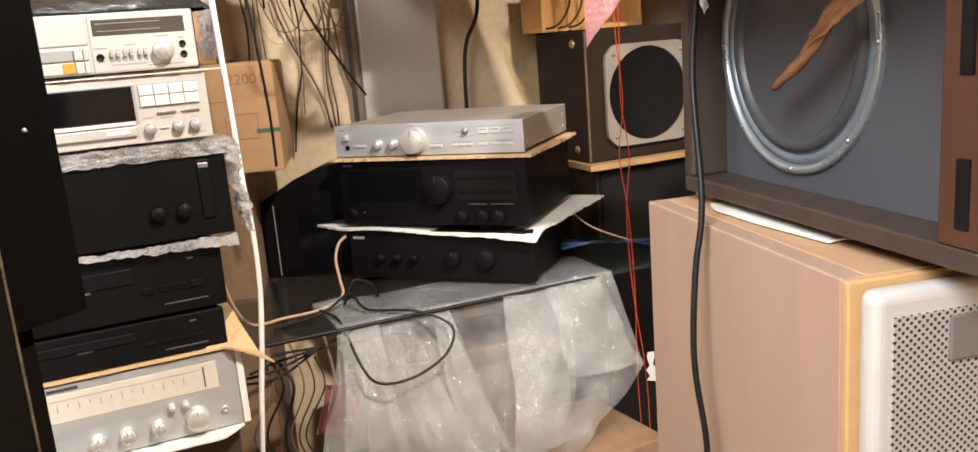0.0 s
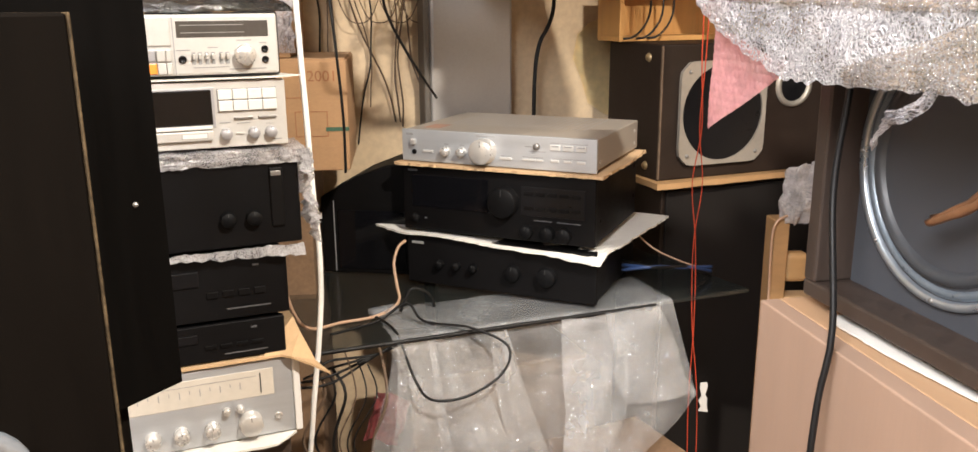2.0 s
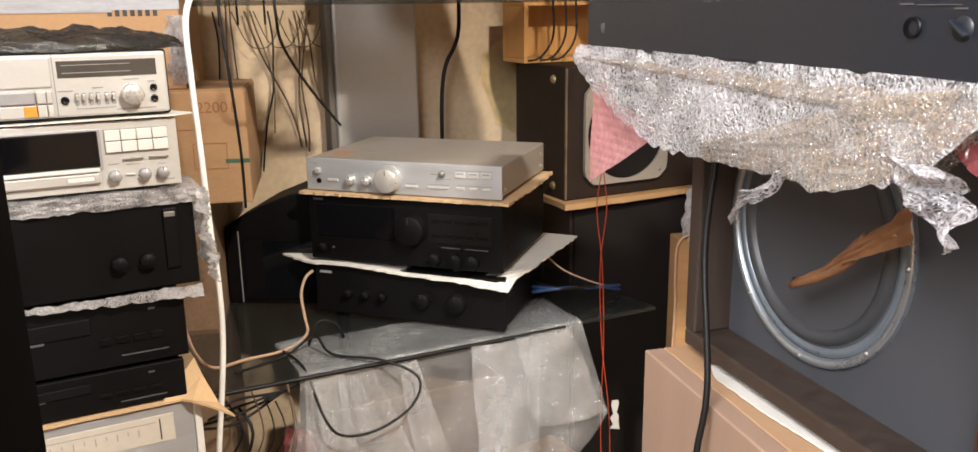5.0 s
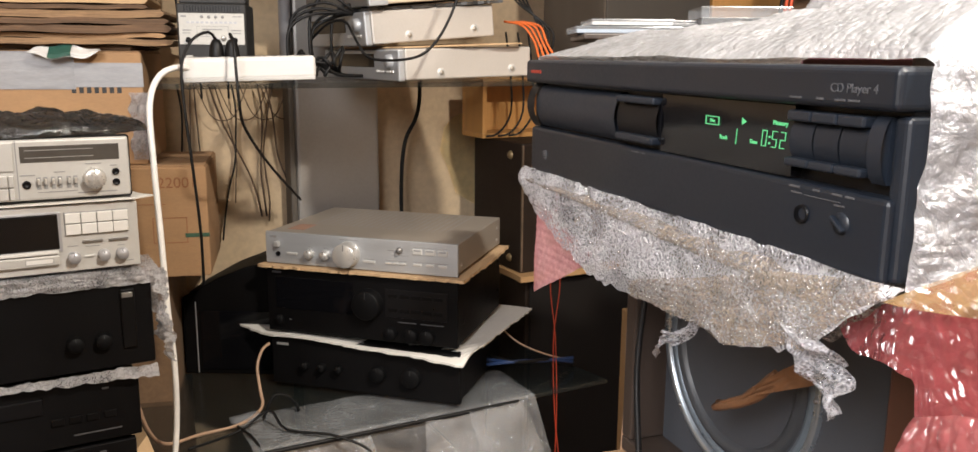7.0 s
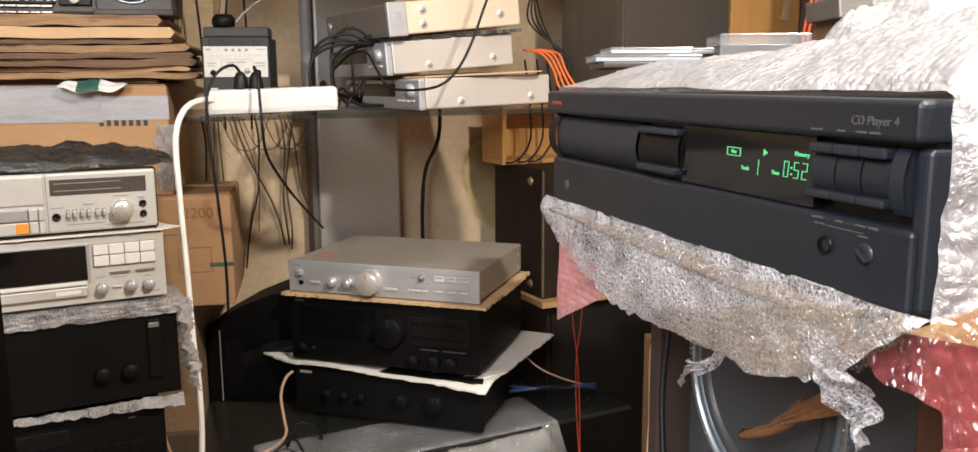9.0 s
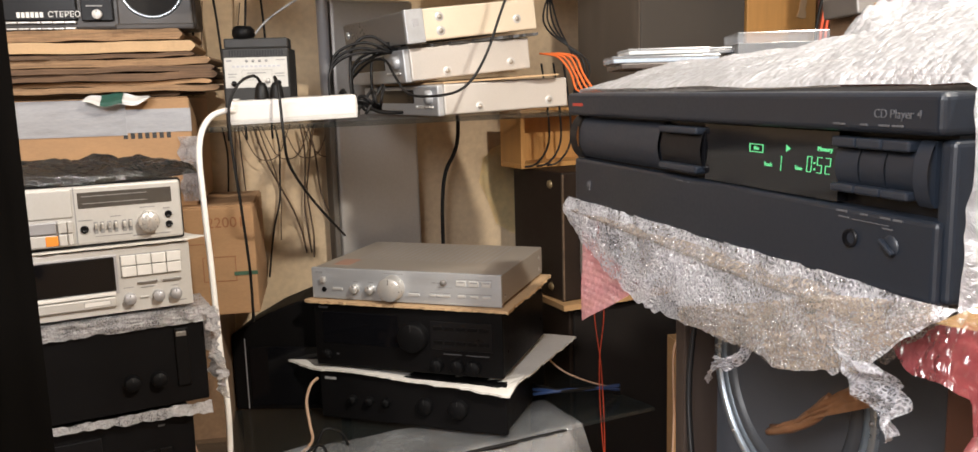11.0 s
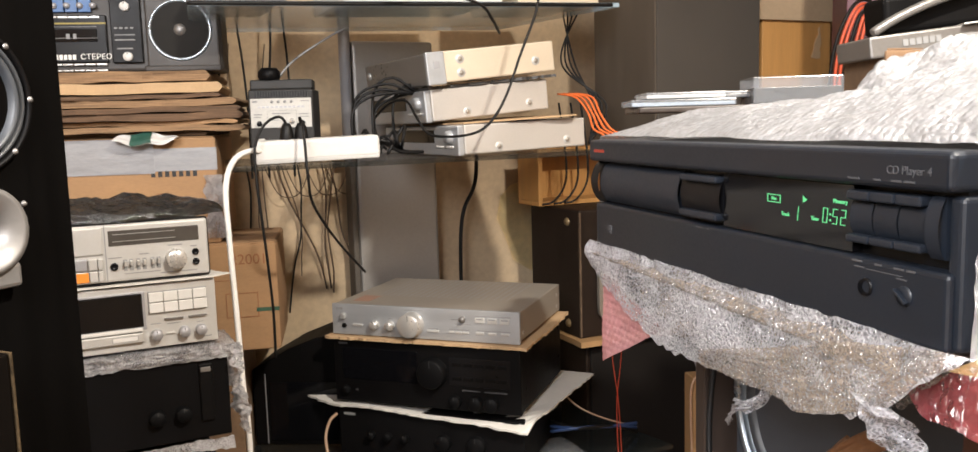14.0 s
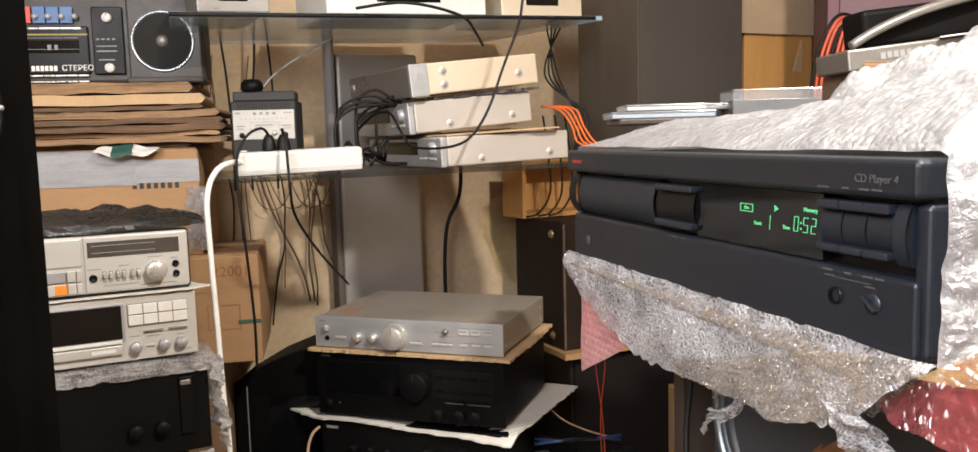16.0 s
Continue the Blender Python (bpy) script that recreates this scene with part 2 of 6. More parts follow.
CARDL = surf("light_cardboard", (0.49, 0.33, 0.185), 0.85, 0.0, 0.15, 6, 140, 0.25, (1, 1, 2))
CARDD = surf("dirty_cardboard", (0.19, 0.115, 0.065), 0.88, 0.0, 0.4, 9, 120, 0.35)
WHITE = surf("white_plastic", (0.64, 0.63, 0.61), 0.4, 0.0, 0.05, 6, 100, 0.03)
PAPER = surf("white_foam_board", (0.66, 0.64, 0.60), 0.7, 0.0, 0.10, 9, 120, 0.15)
INK = surf("dark_ink", (0.03, 0.03, 0.03), 0.6, 0.0, 0.1, 10, 100, 0.0)
GREYINK = surf("grey_ink", (0.25, 0.25, 0.25), 0.6, 0.0, 0.1, 10, 100, 0.0)
DIMINK = surf("dim_grey_ink", (0.07, 0.07, 0.075), 0.6, 0.0, 0.1, 10, 100, 0.0)
REDINK = surf("red_ink", (0.30, 0.035, 0.02), 0.6, 0.0, 0.1, 10, 100, 0.0)
BROWNINK = surf("faded_brown_ink", (0.28, 0.12, 0.055), 0.8, 0.0, 0.2, 30, 100, 0.0)
GREENTAPE = surf("green_tape", (0.05, 0.11, 0.07), 0.5, 0.0, 0.2, 20, 100, 0.05)
WHITEINK = surf("white_ink", (0.75, 0.75, 0.72), 0.6, 0.0, 0.08, 10, 100, 0.0)
ORANGE = surf("orange_key", (0.75, 0.24, 0.03), 0.4, 0.0, 0.1, 10, 100, 0.0)
BLUEP = surf("blue_panel", (0.06, 0.14, 0.32), 0.4, 0.0, 0.15, 20, 100, 0.0)
REDP = surf("red_panel", (0.55, 0.07, 0.04), 0.4, 0.0, 0.15, 20, 100, 0.0)
DUCT = surf("grey_duct_tape", (0.32, 0.32, 0.33), 0.38, 0.2, 0.2, 12, 90, 0.35, (1, 1, 6))
VENEER = surf("pale_wood_veneer", (0.325, 0.218, 0.158), 0.5, 0.0, 0.12, 2, 60, 0.04, (6, 6, 0.6))
VENEERT = surf("tan_wood_veneer", (0.40, 0.25, 0.145), 0.5, 0.0, 0.12, 3, 70, 0.04, (12, 1, 1))
VENEERX = surf("pale_wood_edge", (0.43, 0.265, 0.12), 0.5, 0.0, 0.12, 5, 120, 0.05, (1, 12, 12))
REDWOOD = surf("red_brown_veneer", (0.060, 0.024, 0.014), 0.4, 0.0, 0.3, 5, 110, 0.06, (16, 16, 1))
DARKWOOD = surf("dark_brown_veneer", (0.040, 0.028, 0.022), 0.45, 0.0, 0.35, 5, 110, 0.06, (14, 14, 1))
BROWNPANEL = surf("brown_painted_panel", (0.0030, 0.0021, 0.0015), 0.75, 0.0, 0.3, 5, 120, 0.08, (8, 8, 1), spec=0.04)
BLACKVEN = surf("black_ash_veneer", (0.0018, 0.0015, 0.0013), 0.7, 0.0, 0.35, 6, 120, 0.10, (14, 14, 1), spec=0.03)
BAFFLE = surf("grey_baffle", (0.047, 0.051, 0.060), 0.55, 0.0, 0.2, 6, 200, 0.08)
CONE = surf("paper_cone", (0.024, 0.030, 0.041), 0.55, 0.0, 0.25, 9, 180, 0.1)
CAP = surf("dust_cap_felt", (0.075, 0.082, 0.095), 0.7, 0.0, 0.25, 30, 200, 0.15)
GASKET = surf("blue_grey_gasket", (0.14, 0.17, 0.20), 0.35, 0.3, 0.25, 14, 160, 0.08)
RUBBER = surf("rubber_surround", (0.040, 0.044, 0.050), 0.42, 0.0, 0.2, 9, 160, 0.05)
STEELRING = surf("steel_ring", (0.40, 0.45, 0.50), 0.28, 0.8, 0.2, 12, 120, 0.06)
ALURING = surf("cast_grey_ring", (0.32, 0.29, 0.25), 0.45, 0.5, 0.15, 9, 150, 0.1)
PLY = surf("raw_plywood", (0.34, 0.20, 0.09), 0.6, 0.0, 0.2, 5, 110, 0.12, (3, 3, 12))
YELLOWWOOD = surf("orange_pine_board", (0.50, 0.26, 0.085), 0.5, 0.0, 0.18, 4, 100, 0.06, (14, 14, 1))
PURPLE = surf("maroon_painted_board", (0.13, 0.055, 0.075), 0.5, 0.0, 0.2, 5, 100, 0.08)
BEIGE = surf("beige_board", (0.42, 0.31, 0.20), 0.6, 0.0, 0.15, 5, 120, 0.08)
GREYCOL = surf("grey_satin_metal", (0.38, 0.38, 0.40), 0.42, 0.4, 0.10, 3, 160, 0.04)
DARKCOL = surf("dull_grey_metal", (0.33, 0.31, 0.29), 0.45, 0.3, 0.12, 3, 160, 0.05)
TWIG = surf("torn_brown_tape", (0.19, 0.09, 0.042), 0.45, 0.0, 0.35, 30, 160, 0.5)
CABLEB = surf("black_cable", (0.007, 0.0065, 0.0065), 0.5, 0.0, 0.2, 20, 100, 0.05, spec=0.25)
CABLEW = surf("white_cable", (0.80, 0.78, 0.75), 0.45, 0.0, 0.12, 14, 100, 0.05)
CABLER = surf("red_cable", (0.36, 0.04, 0.016), 0.4, 0.0, 0.15, 20, 100, 0.05)
CABLEO = surf("orange_cable", (0.75, 0.16, 0.04), 0.4, 0.0, 0.15, 20, 100, 0.05)
CABLET = surf("tan_cable", (0.42, 0.27, 0.18), 0.5, 0.0, 0.15, 20, 100, 0.05)
CABLEBLUE = surf("blue_cable", (0.03, 0.06, 0.16), 0.4, 0.0, 0.15, 20, 100, 0.05)
BLACKBAG = film("black_plastic_bag", (0.008, 0.008, 0.009), 0.0, 0.14, 0.05, 26, 0.9, 0.006, 0.0, 0.03)
WRAP = film("bubble_wrap", (0.93, 0.94, 1.0), 0.36, 0.13, 0.0045, 40, 0.8, 0.0020, 0.30, 0.38, 300, 26, 0.13, 1.3, 0.32)
WRAPTOP = film("thick_bubble_wrap", (0.43, 0.435, 0.455), 0.12, 0.2, 0.006, 60, 0.6, 0.0022, 0.1, 0.26, 260, 110, 0.2, 0.6)
WRAPSOFT = film("thin_foam_film", (0.82, 0.86, 0.90), 0.68, 0.12, 0.0065, 9, 0.7, 0.0026, 0.16, 0.34, 200, 9, 0.15, 0.6)
PINK = film("pink_bubble_wrap", (0.86, 0.37, 0.39), 0.16, 0.20, 0.007, 14, 0.6, 0.0015, 0.1, 0.16, 400)
# Tone between the other two pinks, used on the crumpled fold.
PINKF = film("mid_pink_bubble_wrap", (0.46, 0.13, 0.135), 0.14, 0.2, 0.009, 10, 0.5, 0.0020, 0.1, 0.12)
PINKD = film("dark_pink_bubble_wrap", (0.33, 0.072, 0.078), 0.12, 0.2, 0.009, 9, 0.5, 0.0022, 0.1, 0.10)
AMBER = film("amber_wrap", (0.44, 0.30, 0.15), 0.30, 0.20, 0.03, 14, 0.8)
HONEY = film("honey_tinted_wrap", (0.70, 0.59, 0.48), 0.58, 0.12, 0.0045, 40, 0.8, 0.0020, 0.22, 0.40, 300, 40, 0.13, 1.2, 0.38)
KNOBK = surf("matt_black_knob", (0.0035, 0.0035, 0.004), 0.55, 0.0, 0.2, 10, 200, 0.03, spec=0.12)
RACKGLASS = glass("dark_rack_glass", (0.012, 0.016, 0.016), 0.03, 0.5)
# Pale blue base stands in for the reflection under the top tier.
CLEARGLASS = glass("blue_sheen_glass", (0.46, 0.60, 0.70), 0.04, 0.5)
CASE = glass("clear_case_plastic", (0.35, 0.37, 0.40), 0.05, 0.72)
LED = glow("green_display", (0.22, 1.0, 0.40), 0.8)


def wall_paper():
    m = surf("stained_wallpaper", (0.62, 0.455, 0.315), 0.8, 0.0, 0.36, 2.6, 60, 0.25, second=(0.68, 0.52, 0.33))
    return m


def perforated():
    m, n, l, p = nodes_of("perforated_steel")
    co = n.new("ShaderNodeTexCoord")
    vor = n.new("ShaderNodeTexVoronoi")
    vor.inputs["Scale"].default_value, vor.inputs["Randomness"].default_value = 260, 0.0
    mp = n.new("ShaderNodeMapping")
    mp.inputs["Rotation"].default_value = (0, radians(45), 0)
    mp.inputs["Scale"].default_value = (1, 0, 1)
    l.new(co.outputs["Object"], mp.inputs["Vector"])
    l.new(mp.outputs[0], vor.inputs["Vector"])
    ramp = n.new("ShaderNodeValToRGB")
    ramp.color_ramp.elements[0].position, ramp.color_ramp.elements[1].position = 0.27, 0.33
    ramp.color_ramp.elements[0].color, ramp.color_ramp.elements[1].color = (0.02, 0.02, 0.02, 1), (0.40, 0.39, 0.37, 1)
    l.new(vor.outputs["Distance"], ramp.inputs[0])
    l.new(ramp.outputs[0], p.inputs["Base Color"])
    b = n.new("ShaderNodeBump")
    b.inputs["Strength"].default_value, b.inputs["Distance"].default_value = 0.8, 0.001
    l.new(ramp.outputs[0], b.inputs["Height"])
    l.new(b.outputs[0], p.inputs["Normal"])
    p.inputs["Roughness"].default_value = 0.4
    p.inputs["Metallic"].default_value = 0.3
    return m


WALL = wall_paper()
PERF = perforated()
CEIL = surf("ceiling_whitewash", (0.80, 0.77, 0.71), 0.9, 0.0, 0.1, 3, 60, 0.1)
FLOORM = surf("worn_floor_board", (0.12, 0.075, 0.045), 0.6, 0.0, 0.4, 3, 80, 0.2, (2, 14, 2))

# ---------- room: turned by 30 degrees ----------
ROOM = pose(-0.38, 2.30, 0, 0, 0, 30)


def room_piece(name, lo, hi, material, label, category):
    return solo(name, box(lo, hi), material, label, category, ROOM, kind="structure")


room_piece("floor", (-2.1, -4.4, -0.1), (1.4, 0.1, 0.0), FLOORM, "worn dark brown floor boards", "floor")
room_piece("ceiling", (-2.1, -4.4, 2.5), (1.4, 0.1, 2.6), CEIL, "plain whitewashed ceiling", "ceiling")
room_piece("wall_back", (-2.1, 0.0, 0.0), (1.4, 0.1, 2.5), WALL, "stained yellow-brown papered wall", "wall")
room_piece("wall_left", (-2.2, -4.4, 0.0), (-2.1, 0.1, 2.5), WALL, "stained yellow-brown papered wall", "wall")
room_piece("wall_right", (1.4, -4.4, 0.0), (1.5, 0.1, 2.5), WALL, "stained yellow-brown papered wall", "wall")
room_piece("wall_front", (-2.1, -4.5, 0.0), (1.4, -4.4, 2.5), WALL, "stained yellow-brown papered wall", "wall")

# Lamplight falling on the back wall, painted as a thin paler sheet.
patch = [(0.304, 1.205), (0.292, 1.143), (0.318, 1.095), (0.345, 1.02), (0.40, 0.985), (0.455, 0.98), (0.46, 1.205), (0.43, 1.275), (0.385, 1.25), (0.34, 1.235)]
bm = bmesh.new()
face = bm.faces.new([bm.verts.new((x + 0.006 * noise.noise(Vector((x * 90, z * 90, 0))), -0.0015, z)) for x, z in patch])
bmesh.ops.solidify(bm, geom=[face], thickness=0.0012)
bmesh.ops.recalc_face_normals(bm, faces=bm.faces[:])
solo("wallpaper_patch", bm, surf("lamplit_wall_yellow", (0.78, 0.62, 0.34), 0.8, 0.0, 0.25, 9, 60, 0.2), "pool of lamplight on the wall, painted as a pale yellow patch", "wallpaper", ROOM, kind="structure")

# ---------- glass corner rack with a grey column ----------
rack = thing("glass_rack", Matrix(), "three-tier corner rack of dark glass with a grey metal column", "rack")
EDGE = (0.876, 0.482)


def tier(name, p, length, depth, z0, z1, material, parent):
    (ax, ay), (ux, uy) = p, EDGE
    out = [(ax, ay), (ax + ux * length, ay + uy * length), (ax + ux * (length - 0.08) - uy * depth, ay + uy * (length - 0.08) + ux * depth),
           (ax + ux * 0.05 - uy * depth, ay + uy * 0.05 + ux * depth)]
    ob = part(name, slab(out, z0, z1, 0.002), material, parent)
    ob.visible_shadow = False
    return ob


tier("lower_tier", (-0.60, 1.415), 1.02, 0.46, 0.676, 0.686, RACKGLASS, rack)
tier("middle_tier", (-0.535, 1.50), 0.80, 0.40, 1.341, 1.351, RACKGLASS, rack)
top = tier("top_tier", (0.0, 0.0), 0.90, 0.46, 0, 0.010, CLEARGLASS, rack)
TOP = Matrix.Translation((-0.60, 1.53, 1.634)) @ Matrix.Rotation(radians(1.5), 4, (0.482, -0.876, 0))
top.matrix_world = TOP
part("top_edge_trim", tube([(0.876 * k, 0.482 * k, 0.005) for k in (0.0, 0.3, 0.6, 0.88)], 0.0042), CABLEB, rack, "black edge trim").matrix_world = TOP
col = part("column", box((-0.136, -0.09, 0.05), (0.080, -0.03, 1.625), 0.008), DARKCOL, rack)
col.matrix_world = ROOM
col = part("column_edge", box((-0.152, -0.084, 0.05), (-0.1365, -0.034, 1.625), 0.004), surf("brown_grey_edge", (0.10, 0.085, 0.07), 0.6), rack, "dark edge strip")
col.matrix_world = ROOM
col = part("chrome_tube", lathe([(0, 0), (0.014, 0), (0.014, 0.63), (0, 0.63)], Matrix.Translation((-0.158, -0.10, 1.352)), 20), GREYCOL, rack, "satin metal tube")
col.matrix_world = ROOM
trim = [Vector((-0.60, 1.415, 0.683)) + Vector((0.876, 0.482, 0)) * k + Vector((0.482, -0.876, 0)) * 0.012 for k in (0.0, 0.2, 0.4, 0.6, 0.78)]
part("edge_trim", tube(trim, 0.0042), CABLEB, rack, "black edge trim")
foot = part("base_plate", box((-0.35, -0.5, 0.0), (0.35, -0.03, 0.05), 0.008), BLACKM, rack)
foot.matrix_world = ROOM

# ---------- silver amplifier and the two black ones under it ----------
AMP = -15.56


def knob(parent, x, z, r, h, material, name="knob", y=0.0, label=""):
    k = part(name, lathe([(0, h), (r * 0.9, h), (r, h - 0.002), (r, 0.002), (r * 1.05, 0)], front(x, z, y), 28), material, parent, label)
    part("pointer", box((x - 0.0006, y - h - 0.0004, z + r * 0.45), (x + 0.0006, y - h + 0.001, z + r * 0.92)), INK, k)
    return k


def screw(parent, x, y, z, m, r=0.0045, name="screw", material=None):
    return part(name, lathe([(0, 0.0015), (r * 0.5, 0.002), (r, 0.001), (r * 1.15, 0)], Matrix.Translation((x, y, z)) @ m, 14), material or KNOB, parent)


SIDE_R = Matrix.Rotation(radians(90), 4, "Y")


def silver_amplifier():
    a = thing("integrated_amplifier", pose(-0.452, 1.842, 0.966, 0, 0, AMP), "silver integrated amplifier with round knobs, on a cardboard sheet", "amplifier")
    part("cover", box((0.002, 0.006, 0.004), (0.428, 0.318, 0.066), 0.002), ALU_TOP, a)
    part("front_panel", box((0, 0, 0), (0.43, 0.008, 0.067), 0.0012), ALU, a)
    for k in range(22):
        x = 0.06 + k * 0.0145
        part("vent_groove", box((x, 0.11, 0.0655), (x + 0.0022, 0.30, 0.0662)), GREYCOL, a)
    knob(a, 0.192, 0.031, 0.0255, 0.026, KNOB, "volume_knob", label="large silver volume knob")
    knob(a, 0.104, 0.025, 0.0095, 0.014, KNOB)
    knob(a, 0.140, 0.025, 0.0095, 0.014, KNOB)
    part("power_button", box((0.024, -0.010, 0.036), (0.034, 0.001, 0.048), 0.002), KNOB, a)
    part("headphone_socket", lathe([(0, 0.0005), (0.0035, 0.0008), (0.0052, 0.002), (0.0055, 0)], front(0.029, 0.020), 16), DEEP, a)
    part("source_knob", lathe([(0, 0.008), (0.006, 0.008), (0.0068, 0)], front(0.306, 0.047), 18), DARKSIL, a)
    for k in range(3):
        part("key", box((0.334 + k * 0.027, -0.003, 0.041), (0.355 + k * 0.027, 0.001, 0.052), 0.001), SILVER, a)
        part("key_window", box((0.337 + k * 0.027, -0.0034, 0.048), (0.352 + k * 0.027, -0.0028, 0.051)), GREYINK, a)
        part("key", box((0.336 + k * 0.027, -0.003, 0.017), (0.353 + k * 0.027, 0.001, 0.022), 0.0008), SILVER, a)
        part("key", box((0.275 + k * 0.0155, -0.003, 0.017), (0.2885 + k * 0.0155, 0.001, 0.021), 0.0008), SILVER, a)
    part("key", box((0.226, -0.003, 0.016), (0.252, 0.001, 0.021), 0.0008), SILVER, a)
    part("key", box((0.050, -0.003, 0.020), (0.074, 0.001, 0.025), 0.0008), SILVER, a)
    bars([(0.010, 0.026, 0.0545, 0.0595), (0.280, 0.296, 0.0445, 0.0465), (0.10, 0.11, 0.039, 0.0405), (0.135, 0.146, 0.039, 0.0405),
          (0.172, 0.215, 0.060, 0.0612), (0.228, 0.250, 0.023, 0.0243), (0.276, 0.32, 0.024, 0.0253), (0.335, 0.412, 0.055, 0.0562), (0.338, 0.41, 0.0245, 0.0257), (0.29, 0.325, 0.036, 0.0372)], -0.0002, GREYINK, a)
    part("sticker", box((0.03, 0.04, 0.0660), (0.07, 0.10, 0.0664)), surf("faded_red_sticker", (0.38, 0.22, 0.155), 0.5), a, "faded red sticker")
    for y, z in ((0.03, 0.018), (0.29, 0.045), (0.29, 0.018)):
        screw(a, 0.4275, y, z, SIDE_R)
    return a


silver_amplifier()


def ragged(outline, z0, z1, step=0.012, rough=0.004, lift=None, seed=1):
    """A sheet of board with uneven, torn edges."""
    rnd = random.Random(seed)
    pts = []
    for (ax, ay), (bx, by) in zip(outline, outline[1:] + outline[:1]):
        n = max(1, int(math.hypot(bx - ax, by - ay) / step))
        for k in range(n):
            pts.append((ax + (bx - ax) * k / n + rnd.uniform(-rough, rough), ay + (by - ay) * k / n + rnd.uniform(-rough, rough)))
    bm = slab(pts, z0, z1)
    if lift:
        bmesh.ops.triangulate(bm, faces=[f for f in bm.faces if len(f.verts) > 4])
        for v in bm.verts:
            v.co.z += lift(v.co.x, v.co.y)
    return bm


solo("cardboard_sheet", ragged([(-0.012, -0.014), (0.445, -0.012), (0.452, 0.20), (0.447, 0.33), (0.0, 0.33)], 0, 0.006, 0.01, 0.0035), CARDL,
     "torn corrugated cardboard sheet under the silver amplifier", "cardboard", pose(-0.452, 1.842, 0.9575, 0, 0, AMP))


def black_amplifier():
    a = thing("receiver", pose(-0.452, 1.842, 0.812, 0, 0, AMP), "black stereo receiver with dark knobs, between sheets of board", "receiver")
    part("cover", box((0.002, 0.012, 0.006), (0.428, 0.32, 0.1445), 0.003), BLACKM, a)
    part("front_panel", box((0, 0, 0.004), (0.43, 0.014, 0.1445), 0.002), BLACKF, a)
    part("display_window", box((0.02, -0.0012, 0.055), (0.20, 0.001, 0.125), 0.001), WINDOW, a)
    part("control_field", box((0.272, -0.0012, 0.058), (0.408, 0.001, 0.118), 0.001), DEEP, a)
    knob(a, 0.236, 0.083, 0.031, 0.022, KNOBK, "volume_knob", label="large black volume knob")
    for x in (0.285, 0.330, 0.366):
        knob(a, x, 0.024, 0.0135 if x < 0.3 else 0.0155, 0.014, KNOBK)
    knob(a, 0.028, 0.030, 0.0095, 0.008, KNOBK, "power_button")
    for k in range(5):
        for j in range(2):
            part("key", box((0.280 + k * 0.025, -0.003, 0.070 + j * 0.030), (0.300 + k * 0.025, 0, 0.078 + j * 0.030), 0.001), BLACKM, a)
    bars([(0.30, 0.34, 0.048, 0.050), (0.35, 0.40, 0.048, 0.050), (0.28, 0.40, 0.086, 0.0875), (0.012, 0.034, 0.132, 0.1365), (0.05, 0.056, 0.03, 0.033)], -0.0002, DIMINK, a)
    for y, z in ((0.045, 0.05), (0.30, 0.05), (0.30, 0.12)):
        screw(a, 0.4275, y, z, SIDE_R, material=BLACKM)
    for x in (0.04, 0.39):
        for y in (0.05, 0.28):
            part("foot", lathe([(0, -0.003), (0.016, -0.003), (0.017, 0.006)], Matrix.Translation((x, y, 0)), 16), DEEP, a)
    return a


black_amplifier()


def board_lift(x, y):
    return -0.016 * max(0.0, min(1, (x - 0.15) / 0.2)) * max(0, min(1, -y / 0.02)) + 0.003 * math.sin(x * 22) * (y < 0)


solo("foam_board", ragged([(-0.105, 0.04), (0.0, -0.008), (0.1, -0.010), (0.2, -0.012), (0.33, -0.016), (0.448, -0.024), (0.468, 0.10), (0.485, 0.24), (0.50, 0.36), (0.2, 0.38), (-0.02, 0.36)],
     0, 0.0045, 0.014, 0.003, board_lift), PAPER, "white foam board sheet with torn edges between the receivers", "board", pose(-0.452, 1.842, 0.803, 0, 0, AMP))


def lower_amplifier():
    a = thing("receiver", pose(-0.447, 1.840, 0.694, 0, 0, AMP), "black stereo receiver on the lower glass tier", "receiver")
    part("cover", box((0.002, 0.012, 0.004), (0.426, 0.31, 0.1085), 0.003), BLACKM, a)
    part("front_panel", box((0, 0, 0.002), (0.43, 0.014, 0.1085), 0.002), BLACKF, a)
    for x, r in ((0.25, 0.017), (0.325, 0.020), (0.08, 0.009), (0.12, 0.009), (0.16, 0.009)):
        knob(a, x, 0.05, r, 0.014, KNOBK)
    bars([(0.012, 0.040, 0.090, 0.0955)], -0.0002, GREYINK, a, "maker_mark")
    for x in (0.04, 0.39):
        for y in (0.05, 0.27):
            part("foot", lathe([(0, -0.0075), (0.016, -0.0075), (0.017, 0.004)], Matrix.Translation((x, y, 0)), 16), DEEP, a)
    return a


lower_amplifier()

# ---------- stack of decks ----------
DECK = 31.0
DF = Vector((0.857, 0.515, 0))
DB = Vector((-0.515, 0.857, 0))


def deck_pose(z, right=0.0, back=0.0, turn=0.0):
    """Pose of a 0.43 m wide unit of the stack whose right front corner is shifted by right and back."""
    p = Vector((-0.527, 1.375, z)) + DF * (right - 0.43) + DB * back
    return pose(p.x, p.y, p.z, 0, 0, DECK + turn)


def R(s):
    return 0.43 + s


